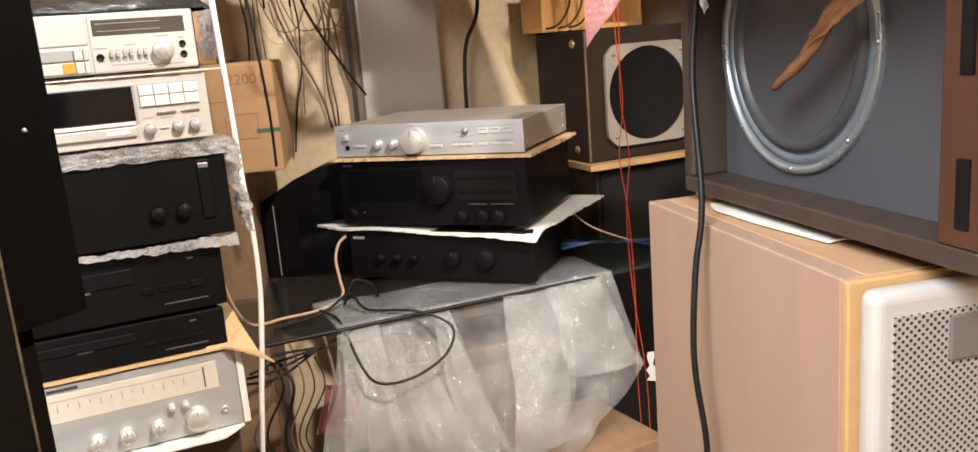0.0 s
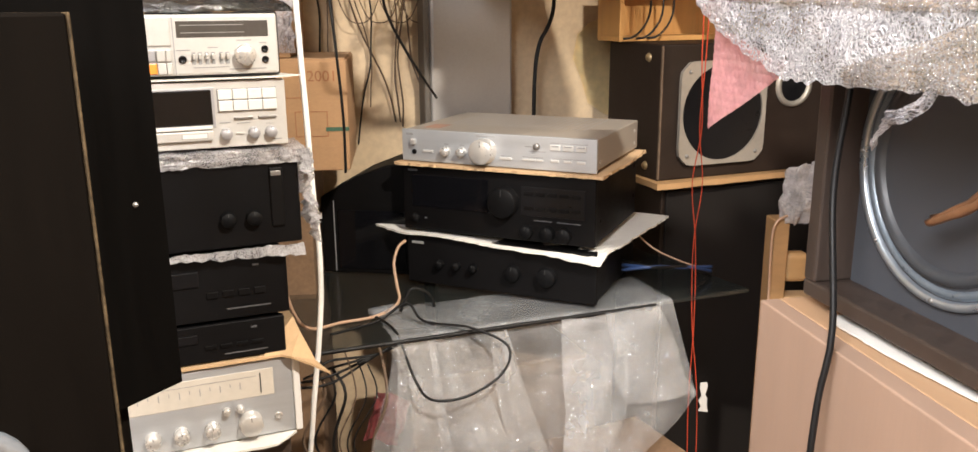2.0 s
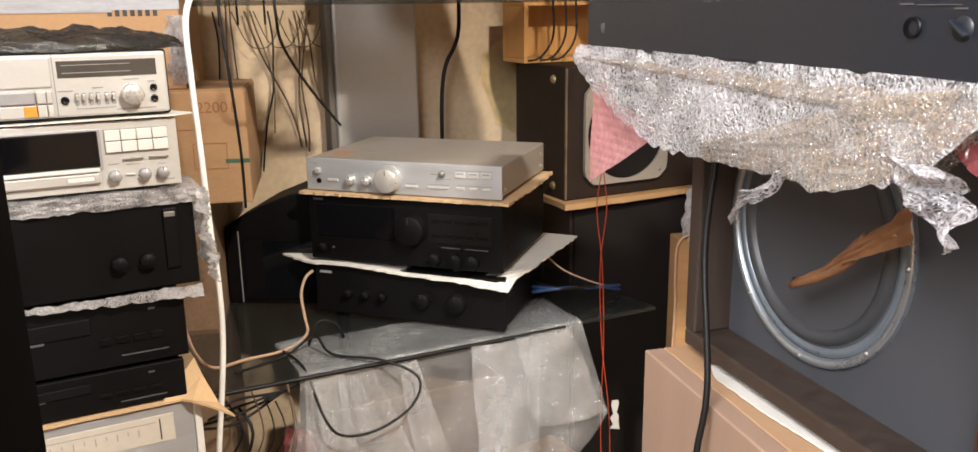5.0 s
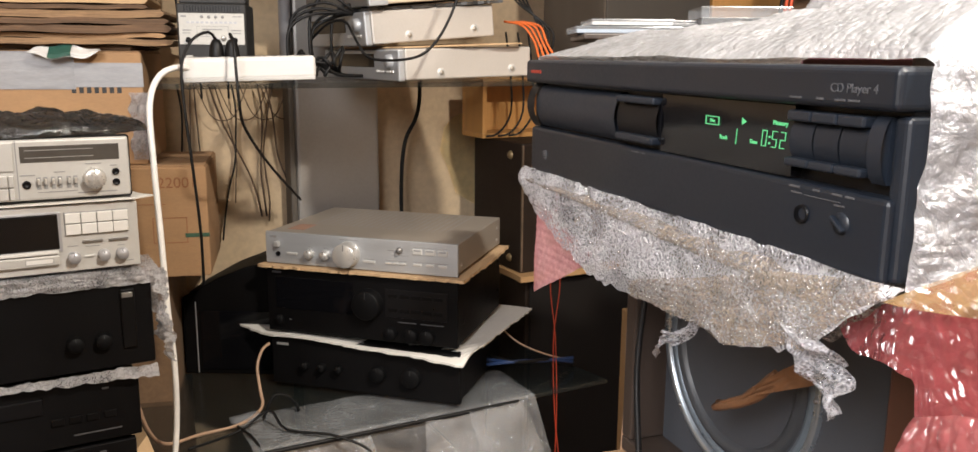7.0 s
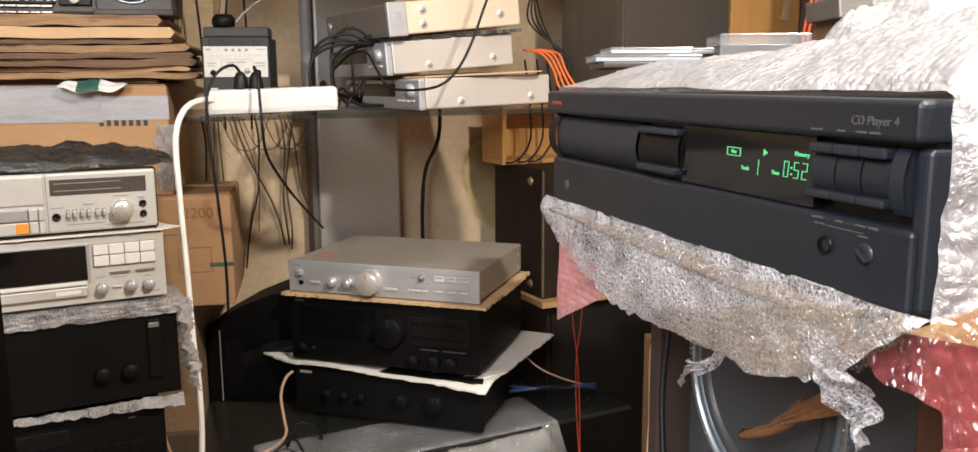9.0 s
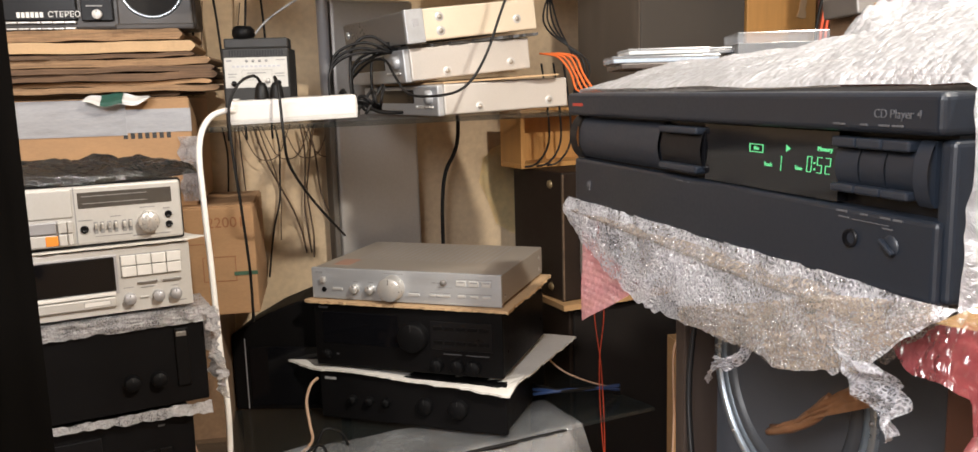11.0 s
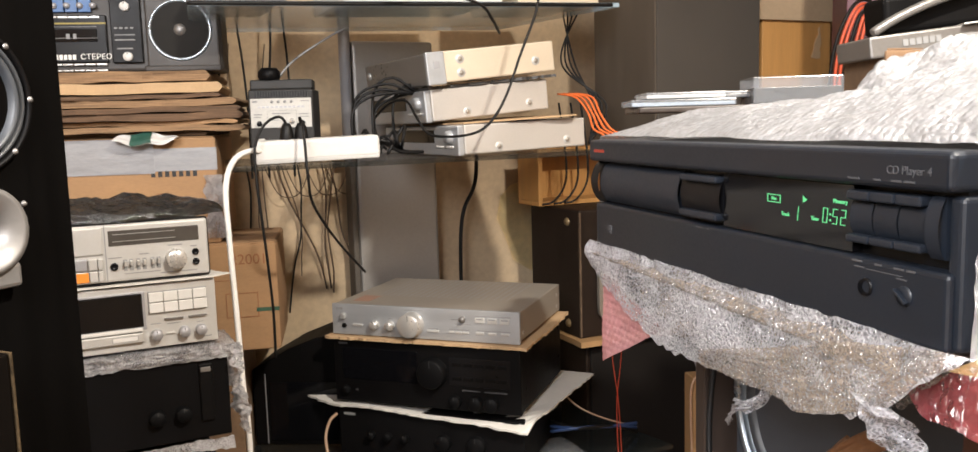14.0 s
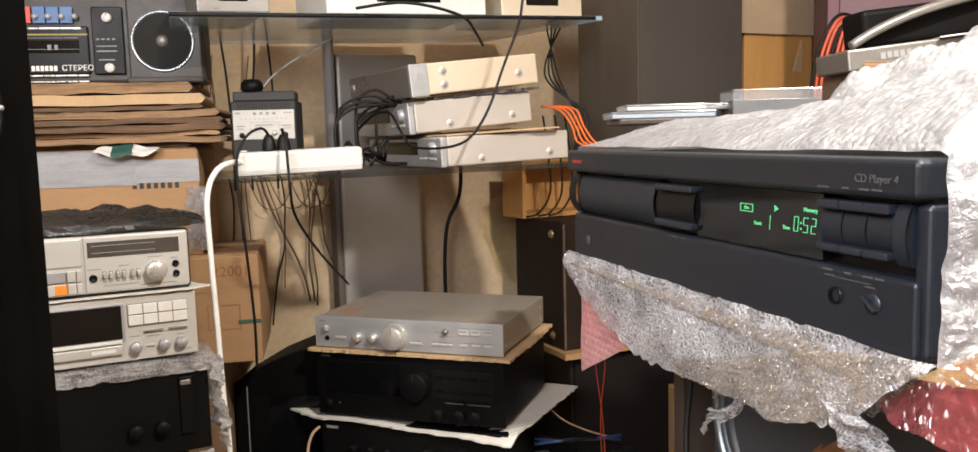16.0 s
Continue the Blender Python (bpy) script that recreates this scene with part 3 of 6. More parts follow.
def cassette_deck():
    a = thing("cassette_deck", deck_pose(1.186), "silver cassette deck with a level meter and orange key", "cassette deck")
    part("cover", box((0.004, 0.012, 0.004), (0.426, 0.26, 0.088), 0.004), BLACKM, a)
    part("front_panel", box((0, 0, 0), (0.43, 0.016, 0.090), 0.004, 3), SILVER, a)
    part("dark_rim", box((-0.002, 0.004, -0.003), (0.432, 0.022, 0.0925), 0.004, 3), DEEP, a)
    part("meter_window", box((R(-0.148), -0.0008, 0.056), (R(-0.014), 0.002, 0.080), 0.0006), SMOKE, a)
    part("cassette_door", box((0.06, -0.003, 0.044), (R(-0.156), 0.002, 0.087), 0.002), SILVER, a)
    part("panel_joint", box((R(-0.1535), -0.0006, 0.002), (R(-0.1520), 0.002, 0.089)), GREYINK, a)
    knob(a, R(-0.051), 0.029, 0.0155, 0.016, KNOB, "level_knob", label="silver level knob")
    part("socket", lathe([(0, 0.0005), (0.003, 0.0008), (0.0058, 0.003), (0.006, 0)], front(R(-0.142), 0.024), 18), DEEP, a)
    for z in (0.037, 0.021):
        part("socket", lathe([(0, 0.0005), (0.003, 0.0008), (0.0050, 0.003), (0.0055, 0)], front(R(-0.0205), z), 18), DEEP, a)
    for x in (-0.126, -0.117, -0.107, -0.098, -0.086, -0.077):
        s = part("switch_slot", box((R(x) - 0.0028, -0.0006, 0.016), (R(x) + 0.0028, 0.002, 0.034)), GREYINK, a)
        part("lever", box((R(x) - 0.0018, -0.008, 0.024), (R(x) + 0.0018, -0.0004, 0.032), 0.0006), KNOB, s)
    for k, (x0, x1) in enumerate(((-0.226, -0.180), (-0.178, -0.166), (-0.165, -0.158))):
        part("key", box((R(x0), -0.006, 0.022), (R(x1), 0.002, 0.039), 0.0012), GREYCOL if k == 0 else SILVER, a)
        part("key", box((R(x0), -0.006, 0.003), (R(x1), 0.002, 0.020), 0.0012), SILVER, a)
    part("record_key", box((R(-0.196), -0.0075, 0.004), (R(-0.179), -0.0055, 0.019), 0.0008), ORANGE, a, "orange record key")
    bars([(R(-0.062), R(-0.04), 0.050, 0.0515), (R(-0.105), R(-0.09), 0.040, 0.0415), (R(-0.15), R(-0.13), 0.037, 0.0384), (R(-0.028), R(-0.018), 0.046, 0.0475),
          (R(-0.075), R(-0.02), 0.007, 0.0085), (R(-0.128), R(-0.075), 0.011, 0.0122), (R(-0.22), R(-0.165), 0.070, 0.0712), (R(-0.22), R(-0.17), 0.052, 0.0532)], -0.0004, GREYINK, a)
    bars([(R(-0.142), R(-0.05), 0.0735, 0.0745), (R(-0.142), R(-0.05), 0.0625, 0.0635)], -0.0009, GREYINK, a, "meter_scale")
    return a


cassette_deck()
solo("white_sheet", ragged([(0.05, -0.004), (0.43, -0.006), (0.462, 0.012), (0.44, 0.06), (0.43, 0.2), (0.1, 0.2)], 0, 0.002, 0.02, 0.002), PAPER,
     "thin white plastic sheet under the cassette deck", "sheet", deck_pose(1.179))


def second_deck():
    a = thing("cassette_deck", deck_pose(1.074, 0.004, 0.0), "grey cassette deck with a dark cassette window", "cassette deck")
    part("cover", box((0.004, 0.010, 0.002), (0.428, 0.27, 0.100), 0.003), DARKSIL, a)
    part("front_panel", box((0, 0, 0), (0.432, 0.012, 0.102), 0.0015), SILVER, a)
    part("cassette_window", box((0.12, -0.003, 0.036), (R(-0.110), 0.002, 0.090), 0.002), WINDOW, a)
    part("window_rim", box((0.115, -0.0015, 0.032), (R(-0.106), 0.001, 0.093), 0.001), GREYCOL, a)
    part("door_bar", box((0.12, -0.006, 0.030), (R(-0.112), 0.002, 0.0355), 0.001), WHITE, a)
    part("door_lip", box((0.12, -0.007, 0.013), (R(-0.112), 0.002, 0.028), 0.0015), SILVER, a)
    bars([(R(-0.158), R(-0.12), 0.0165, 0.0245)], -0.0072, GREYINK, a, "lip_frame")
    part("lip_label", box((R(-0.157), -0.0080, 0.0172), (R(-0.121), -0.0070, 0.0238)), WHITE, a)
    part("key_frame", box((R(-0.102), -0.001, 0.055), (R(-0.012), 0.001, 0.091), 0.0005), GREYINK, a)
    for k in range(4):
        for j in range(2):
            part("key", box((R(-0.1005) + k * 0.0222, -0.005, 0.0565 + j * 0.0175), (R(-0.1005) + k * 0.0222 + 0.0212, 0, 0.0725 + j * 0.0168), 0.001), WHITE, a)
    for x in (-0.092, -0.050, -0.024):
        knob(a, R(x), 0.021, 0.0088, 0.012, GREYCOL)
    part("key", box((R(-0.077), -0.003, 0.020), (R(-0.064), 0.001, 0.0225), 0.0005), SILVER, a)
    for x0, x1 in ((-0.079, -0.050), (-0.042, -0.014)):
        part("key", box((R(x0), -0.004, 0.043), (R(x1), 0.001, 0.0465), 0.0006), DARKSIL, a)
    bars([(R(-0.1), R(-0.085), 0.038, 0.0392), (R(-0.075), R(-0.055), 0.036, 0.0372), (R(-0.03), R(-0.02), 0.0335, 0.0345), (R(-0.02), R(-0.008), 0.008, 0.0095), (0.22, R(-0.17), 0.0185, 0.0205)], -0.0004, GREYINK, a)
    return a


second_deck()


def wavy(u, v, amp, f, seed=0.0):
    return amp * noise.noise(Vector((u * f + seed, v * f, seed * 0.7)))


def bubbles(a, b, pitch=0.011, h=0.0022):
    """Height of the round bubbles of the wrap at a, b metres on the sheet."""
    row = round(b / (pitch * 0.866))
    off = 0.5 * pitch if row % 2 else 0.0
    ca = round((a - off) / pitch) * pitch + off
    cb = row * pitch * 0.866
    d = ((a - ca) ** 2 + (b - cb) ** 2) / (0.42 * pitch) ** 2
    return h * math.sqrt(max(0.0, 1 - d))


def deck_wrap():
    def fn(u, v):
        x = -0.01 + 0.46 * u
        t = v * 0.16
        y, z = (-0.006, 0.008 - 0.012 * (0.06 - t) / 0.06) if t < 0.06 else (-0.006 + (t - 0.06), 0.010)
        k = wavy(x, t, 0.006, 30, 3.1) + wavy(x, t, 0.004, 80, 1.1)
        return (x, y + k - (0.004 if t < 0.06 else 0), z + abs(k) * 0.8 - 0.010 * (t < 0.06) * (0.06 - t) / 0.06)
    return solo("bubble_wrap_layer", sheet(130, 36, fn, False), WRAP, "crumpled clear bubble wrap between stacked decks", "bubble wrap", deck_pose(1.058, 0.01, 0.0))


deck_wrap()


def black_power_amp():
    a = thing("power_amplifier", deck_pose(0.912, 0.018, -0.004), "large black power amplifier, clear film hanging at its side", "amplifier")
    part("cover", box((0.004, 0.012, 0), (0.426, 0.30, 0.142), 0.003), BLACKM, a)
    part("front_panel", box((0, 0, 0), (0.43, 0.016, 0.144), 0.003), BLACKF, a)
    part("power_bar", box((R(-0.047), -0.005, 0.030), (R(-0.026), 0.002, 0.126), 0.002), BLACKM, a)
    part("bar_cap", box((R(-0.045), -0.0065, 0.113), (R(-0.029), -0.0045, 0.121), 0.0008), DARKSIL, a)
    for x in (-0.075, -0.115):
        knob(a, R(x), 0.048, 0.012, 0.014, KNOBK)
    return a


black_power_amp()


def amp_film():
    def fn(u, v):
        y = -0.02 + 0.09 * u
        z = 0.148 - 0.15 * v
        return (0.443 + wavy(u, v, 0.02, 6, 2) + wavy(u, v, 0.010, 20, 5) + 0.012 * v, y, z + wavy(u, v, 0.02, 3, 8))
    solo("clear_film", sheet(26, 50, fn, False), WRAP, "crumpled clear packing film hanging beside the power amplifier", "film", deck_pose(0.912, 0.018))

    def lip(u, v):
        x = 0.14 + 0.30 * u
        return (x, -0.006 - 0.012 * v + wavy(u, v, 0.004, 18, 4), -0.001 - 0.012 * v * (0.4 + u) + wavy(u, v, 0.004, 25, 2))
    solo("film_strip", sheet(70, 6, lip), WRAP, "strip of clear film under the power amplifier", "film", deck_pose(0.910, 0.01))


amp_film()


def black_deck(z, h, label, right):
    a = thing("disc_player", deck_pose(z, right), label, "disc player")
    part("cover", box((0.004, 0.012, 0), (0.426, 0.28, h - 0.002), 0.003), BLACKM, a)
    part("front_panel", box((0, 0, 0), (0.43, 0.014, h), 0.002), BLACKF, a)
    part("tray", box((0.14, -0.003, h * 0.55), (0.29, 0.001, h * 0.78), 0.001), DEEP, a)
    for k in range(4):
        part("key", box((0.30 + 0.025 * k, -0.003, h * 0.35), (0.318 + 0.025 * k, 0.001, h * 0.45), 0.0008), BLACKM, a)
    bars([(0.33, 0.40, h * 0.15, h * 0.15 + 0.002), (0.20, 0.225, h * 0.5, h * 0.5 + 0.004), (0.375, 0.385, h * 0.78, h * 0.78 + 0.003)], -0.0002, DIMINK, a)
    return a


black_deck(0.792, 0.110, "black double cassette deck with small keys", -0.010)
black_deck(0.722, 0.064, "slim black disc player resting on cardboard", -0.020)
solo("cardboard_flap", ragged([(0.02, -0.006), (0.40, -0.006), (0.415, -0.02), (0.475, -0.045), (0.44, 0.03), (0.42, 0.12), (0.1, 0.14)], 0, 0.004, 0.03, 0.001,
     lambda x, y: -0.030 * max(0, (x - 0.42) / 0.055) + 0.06 * max(0, min(1, (0.475 - x) / 0.05)) * (x > 0.41) * max(0, min(1, (y + 0.01) / 0.05))), CARDL,
     "folded cardboard sheet sticking out over the tuner", "cardboard", deck_pose(0.7145))


def tuner():
    a = thing("tuner", deck_pose(0.574, -0.013), "vintage silver tuner amplifier with a lit scale and four knobs", "tuner")
    part("cover", box((0.004, 0.012, 0), (0.426, 0.30, 0.134), 0.003), BROWNPANEL, a)
    part("front_panel", box((0, 0, 0), (0.43, 0.014, 0.136), 0.002), ALU, a)
    part("right_cheek", box((0.4302, -0.004, 0), (0.442, 0.30, 0.136), 0.002), WHITE, a)
    part("scale_window", box((0.12, -0.001, 0.074), (R(-0.032), 0.002, 0.122), 0.001), surf("scale_glass", (0.52, 0.48, 0.42), 0.2, 0.0, 0.1), a)
    bars([(0.15 + 0.016 * k, 0.1515 + 0.016 * k, 0.092 + 0.006 * (k % 2), 0.104) for k in range(13)] + [(0.14, 0.37, 0.111, 0.1118)], -0.0012, GREYINK, a, "printed_mark")
    bars([(0.375, 0.377, 0.080, 0.116)], -0.0014, INK, a, "scale_needle")
    for x, r in ((-0.075, 0.019), (-0.137, 0.012), (-0.186, 0.012), (-0.23, 0.012)):
        knob(a, R(x), 0.030, r, 0.022, KNOB)
    for x in (-0.112, -0.090):
        knob(a, R(x), 0.058, 0.006, 0.012, KNOB, "small_knob")
    part("socket", lathe([(0, 0.0005), (0.003, 0.0008), (0.006, 0.004), (0.007, 0)], front(R(-0.028), 0.032), 18), KNOB, a)
    bars([(0.14, 0.185, 0.126, 0.131)], -0.0002, INK, a, "maker_mark")
    return a


tuner()
solo("white_packing_sheet", ragged([(0.1, -0.03), (0.38, -0.035), (0.42, 0.0), (0.40, 0.2), (0.1, 0.2)], 0, 0.004, 0.02, 0.004), PAPER, "white packing sheet under the tuner", "sheet", deck_pose(0.568))
solo("stack_stand", box((0.0, 0.0, 0.0), (0.42, 0.30, 0.566), 0.004), DARKWOOD, "dark brown cabinet that carries the stack of decks", "cabinet", deck_pose(0.0, -0.01, 0.02))

# ---------- the disc player in its wrap ----------
PL = pose(0.0725, 0.8565, 1.298, 0, 0, -69.97)


def player():
    a = thing("cd_player", PL, "charcoal disc player with a lit green display, in bubble wrap", "cd player")
    part("chassis", box((0.006, 0.020, 0.003), (0.424, 0.30, 0.098), 0.003), BLACKM, a)
    part("front_lower", box((0, 0, 0), (0.43, 0.030, 0.0405), 0.003, 3), PLAYER, a)
    part("front_upper", box((-0.006, -0.004, 0.080), (0.434, 0.022, 0.100), 0.0035, 4), PLAYER, a)
    part("front_recess", box((0.0, 0.010, 0.0395), (0.43, 0.030, 0.081)), DEEP, a)
    part("front_end", box((0.424, 0.004, 0.001), (0.434, 0.020, 0.078), 0.003, 3), PLAYER, a)

    def bowed(x0, x1, z0, z1, bulge, y0):
        def fn(u, v):
            return (x0 + (x1 - x0) * u, y0 - bulge * math.sin(math.pi * v) ** 0.7, z0 + (z1 - z0) * v)
        bm = sheet(2, 14, fn)
        return box((x0, y0, z0), (x1, y0 + 0.006, z1), bm=bm)
    part("left_cheek", bowed(-0.004, 0.0125, 0.041, 0.080, 0.009, 0.006), DEEP, a)
    part("tray_cover", bowed(0.014, 0.163, 0.0425, 0.078, 0.007, 0.006), PLAYKEY, a)
    part("eject_block", bowed(0.166, 0.222, 0.047, 0.074, 0.004, 0.004), DEEP, a)
    part("eject_key", box((0.168, -0.003, 0.0715), (0.221, 0.008, 0.0765), 0.0015), PLAYKEY, a)
    part("eject_key", box((0.168, -0.003, 0.0445), (0.221, 0.008, 0.050), 0.0015), PLAYKEY, a)
    part("display_glass", box((0.224, 0.003, 0.0415), (0.358, 0.0105, 0.079)), WINDOW, a)
    for k in range(3):
        x = 0.3575 + 0.0185 * k
        part("key_block", bowed(x, x + 0.0175, 0.052, 0.0715, 0.003, 0.004), PLAYER, a)
        part("key", box((x, -0.002, 0.0715), (x + 0.0177, 0.008, 0.0770), 0.0013), PLAYKEY, a)
        part("key", box((x, -0.002, 0.0480), (x + 0.0177, 0.008, 0.0525), 0.0013), PLAYKEY, a)
    part("end_key", bowed(0.4145, 0.4235, 0.046, 0.0775, 0.005, 0.004), PLAYKEY, a)
    part("headphone_socket", lathe([(0, -0.001), (0.0028, -0.0005), (0.0045, 0.002), (0.0050, 0)], front(0.3735, 0.0245), 20), DEEP, a)
    part("level_dial", lathe([(0, 0.001), (0.0050, 0.001), (0.0056, 0)], front(0.4015, 0.0245), 24), PLAYER, a)
    d = part("dial_grip", box((-0.0055, -0.003, -0.0008), (0.0055, 0.0, 0.0008), 0.0005), PLAYKEY, a)
    d.matrix_local = Matrix.Translation((0.4015, -0.001, 0.0245)) @ Matrix.Rotation(radians(35), 4, "Y")
    up = Matrix.Rotation(radians(90), 4, "X")

    def text(t, s, x, z, y, mt, n="lettering"):
        return writing(t, s, Matrix.Translation((x, y, z)) @ up, mt, a, n)
    text("CD Player 4", 0.0062, 0.4065, 0.0895, -0.0041, DIMINK)

    def digit(on, x, z, name):
        """A slanted seven-segment digit; on names its lit bars."""
        w, h, t, bm = 0.0046, 0.0094, 0.00085, None
        spots = {"a": (0, h - t, w, h), "g": (0, h / 2 - t / 2, w, h / 2 + t / 2), "d": (0, 0, w, t), "f": (0, h / 2, t, h), "e": (0, 0, t, h / 2), "b": (w - t, h / 2, w, h), "c": (w - t, 0, w, h / 2)}
        for k in on:
            x0, z0, x1, z1 = spots[k]
            bm = box((x0 + 0.0002, 0.0024, z0 + 0.0002), (x1 - 0.0002, 0.0028, z1 - 0.0002), bm=bm)
        for v in bm.verts:
            v.co.x += x - w / 2 + 0.10 * (v.co.z - h / 2)
            v.co.z += z - h / 2
        part(name, bm, LED, a)
    digit("abcdef", 0.3345, 0.0600, "time_digit")
    digit("afgcd", 0.3432, 0.0600, "time_digit")
    digit("abged", 0.3502, 0.0600, "time_digit")
    text(":", 0.0100, 0.3390, 0.0600, 0.0026, LED, "time_colon")
    digit("bc", 0.3070, 0.0585, "track_digit")
    text("Memory", 0.0036, 0.3475, 0.0690, 0.0026, LED, "display_word")
    text("Track", 0.0034, 0.2960, 0.0570, 0.0026, LED, "display_word")
    text("Time", 0.0034, 0.3250, 0.0570, 0.0026, LED, "display_word")
    text("Disc", 0.0030, 0.2840, 0.0660, 0.0026, LED, "display_word")
    tri = bmesh.new()
    tri.faces.new([tri.verts.new(p) for p in ((0.3135, 0.0024, 0.0655), (0.3182, 0.0024, 0.0677), (0.3135, 0.0024, 0.0700))])
    part("play_sign", tri, LED, a)
    fr = None
    for lo, hi in (((0.277, 0.0022, 0.0635), (0.291, 0.0027, 0.0640)), ((0.277, 0.0022, 0.0682), (0.291, 0.0027, 0.0687)), ((0.277, 0.0022, 0.0635), (0.2775, 0.0027, 0.0687)), ((0.2905, 0.0022, 0.0635), (0.291, 0.0027, 0.0687))):
        fr = box(lo, hi, bm=fr)
    part("disc_sign", fr, LED, a)
    bars([(0.008, 0.030, 0.0885, 0.0912)], -0.0042, REDINK, a, "maker_mark")
    bars([(0.030, 0.037, 0.0165, 0.0215), (0.031, 0.036, 0.014, 0.0155)], -0.0002, DIMINK, a, "disc_mark")
    bars([(0.362, 0.371, 0.0835, 0.0845), (0.382, 0.387, 0.0835, 0.0845), (0.395, 0.402, 0.0835, 0.0845), (0.404, 0.411, 0.0835, 0.0845)], -0.0042, DIMINK, a, "printed_mark")
    bars([(0.362, 0.370, 0.0375, 0.0385), (0.380, 0.385, 0.0375, 0.0385), (0.394, 0.401, 0.0375, 0.0385), (0.403, 0.409, 0.0375, 0.0385), (0.364, 0.372, 0.0345, 0.0353), (0.374, 0.40, 0.0343, 0.0347), (0.396, 0.403, 0.0325, 0.0333),
          (0.19, 0.20, 0.0372, 0.0380), (0.206, 0.209, 0.0372, 0.0380)], -0.0002, DIMINK, a, "printed_mark")
    return a


player()


def sleeve():
    """The wrap round the player, open to its front; its top rises towards the near end."""
    nu, nv = 460, 150

    def fn(u, v):
        # once round the body in x and z; v runs back from the open end
        s = u * 1.16
        grow = min(1.0, v * 4) ** 0.7
        top = 0.1015
        if s < 0.13:
            x, z, nx, nz = -0.010, -0.010 + s * 0.86, -1, 0
        elif s < 0.595:
            x, z, nx, nz = -0.010 + (s - 0.13) * 0.966, top, 0, 1
        elif s < 0.725:
            x, z, nx, nz = 0.4392, top - (s - 0.595) * 0.86, 1, 0
        else:
            x, z, nx, nz = 0.4392 - (s - 0.725) * 1.033, -0.011, 0, -1
        y = 0.008 + 0.30 * v + 0.006 * noise.noise(Vector((s * 14, 2.2, 0))) * (1 - v)
        if nx == 1:
            y -= 0.006 * (top - z) / 0.11
        rise = 0.0
        if nz == 1:
            rise = (0.019 + 0.020 * max(0, x / 0.45) ** 1.4) * grow + 0.022 * max(0, 1 - ((x - 0.40) / 0.11) ** 2) * min(1, v * 2)
            rise *= min(1, (x + 0.012) / 0.05)
        elif nx:
            rise = (0.028 if nx == 1 else 0.008) * grow
        bump = (wavy(s, y, 0.006, 12, 1.3) + wavy(s, y, 0.002, 45, 4.3)) * (0.25 + 0.75 * grow) + bubbles(s, y, 0.009, 0.0015) * grow + 0.002
        if nx == 1:
            bump += 0.006 * abs(wavy(s, y, 1.0, 40, 9.3))
        k = bump + rise
        return (x + nx * k, y, z + nz * k)
    a = thing("bubble_wrap_sleeve", PL, "white bubble wrap sleeve round the disc player", "bubble wrap")
    part("sleeve", sheet(nu, nv, fn), WRAPTOP, a)

    def heap(u, v):
        # the spare end of the wrap, bunched on top near the open side
        b, r = 2 * math.pi * u, v
        x, y = 0.315 + 0.150 * r * math.cos(b), 0.185 + 0.115 * r * math.sin(b)
        h = 0.056 * (1 - r ** 2) + 0.018 * abs(wavy(x, y, 1, 20, 5)) + 0.007 * wavy(x, y, 1, 45, 2) + bubbles(x, y, 0.010, 0.0026) - 0.012
        return (x, y, 0.126 + h)
    part("bunched_end", sheet(150, 70, heap), WRAPTOP, a)
    return a


sleeve()


def table(pairs, x):
    for (a, p), (b, q) in zip(pairs, pairs[1:]):
        if x <= b:
            return p + (q - p) * max(0, (x - a)) / (b - a)
    return pairs[-1][1]


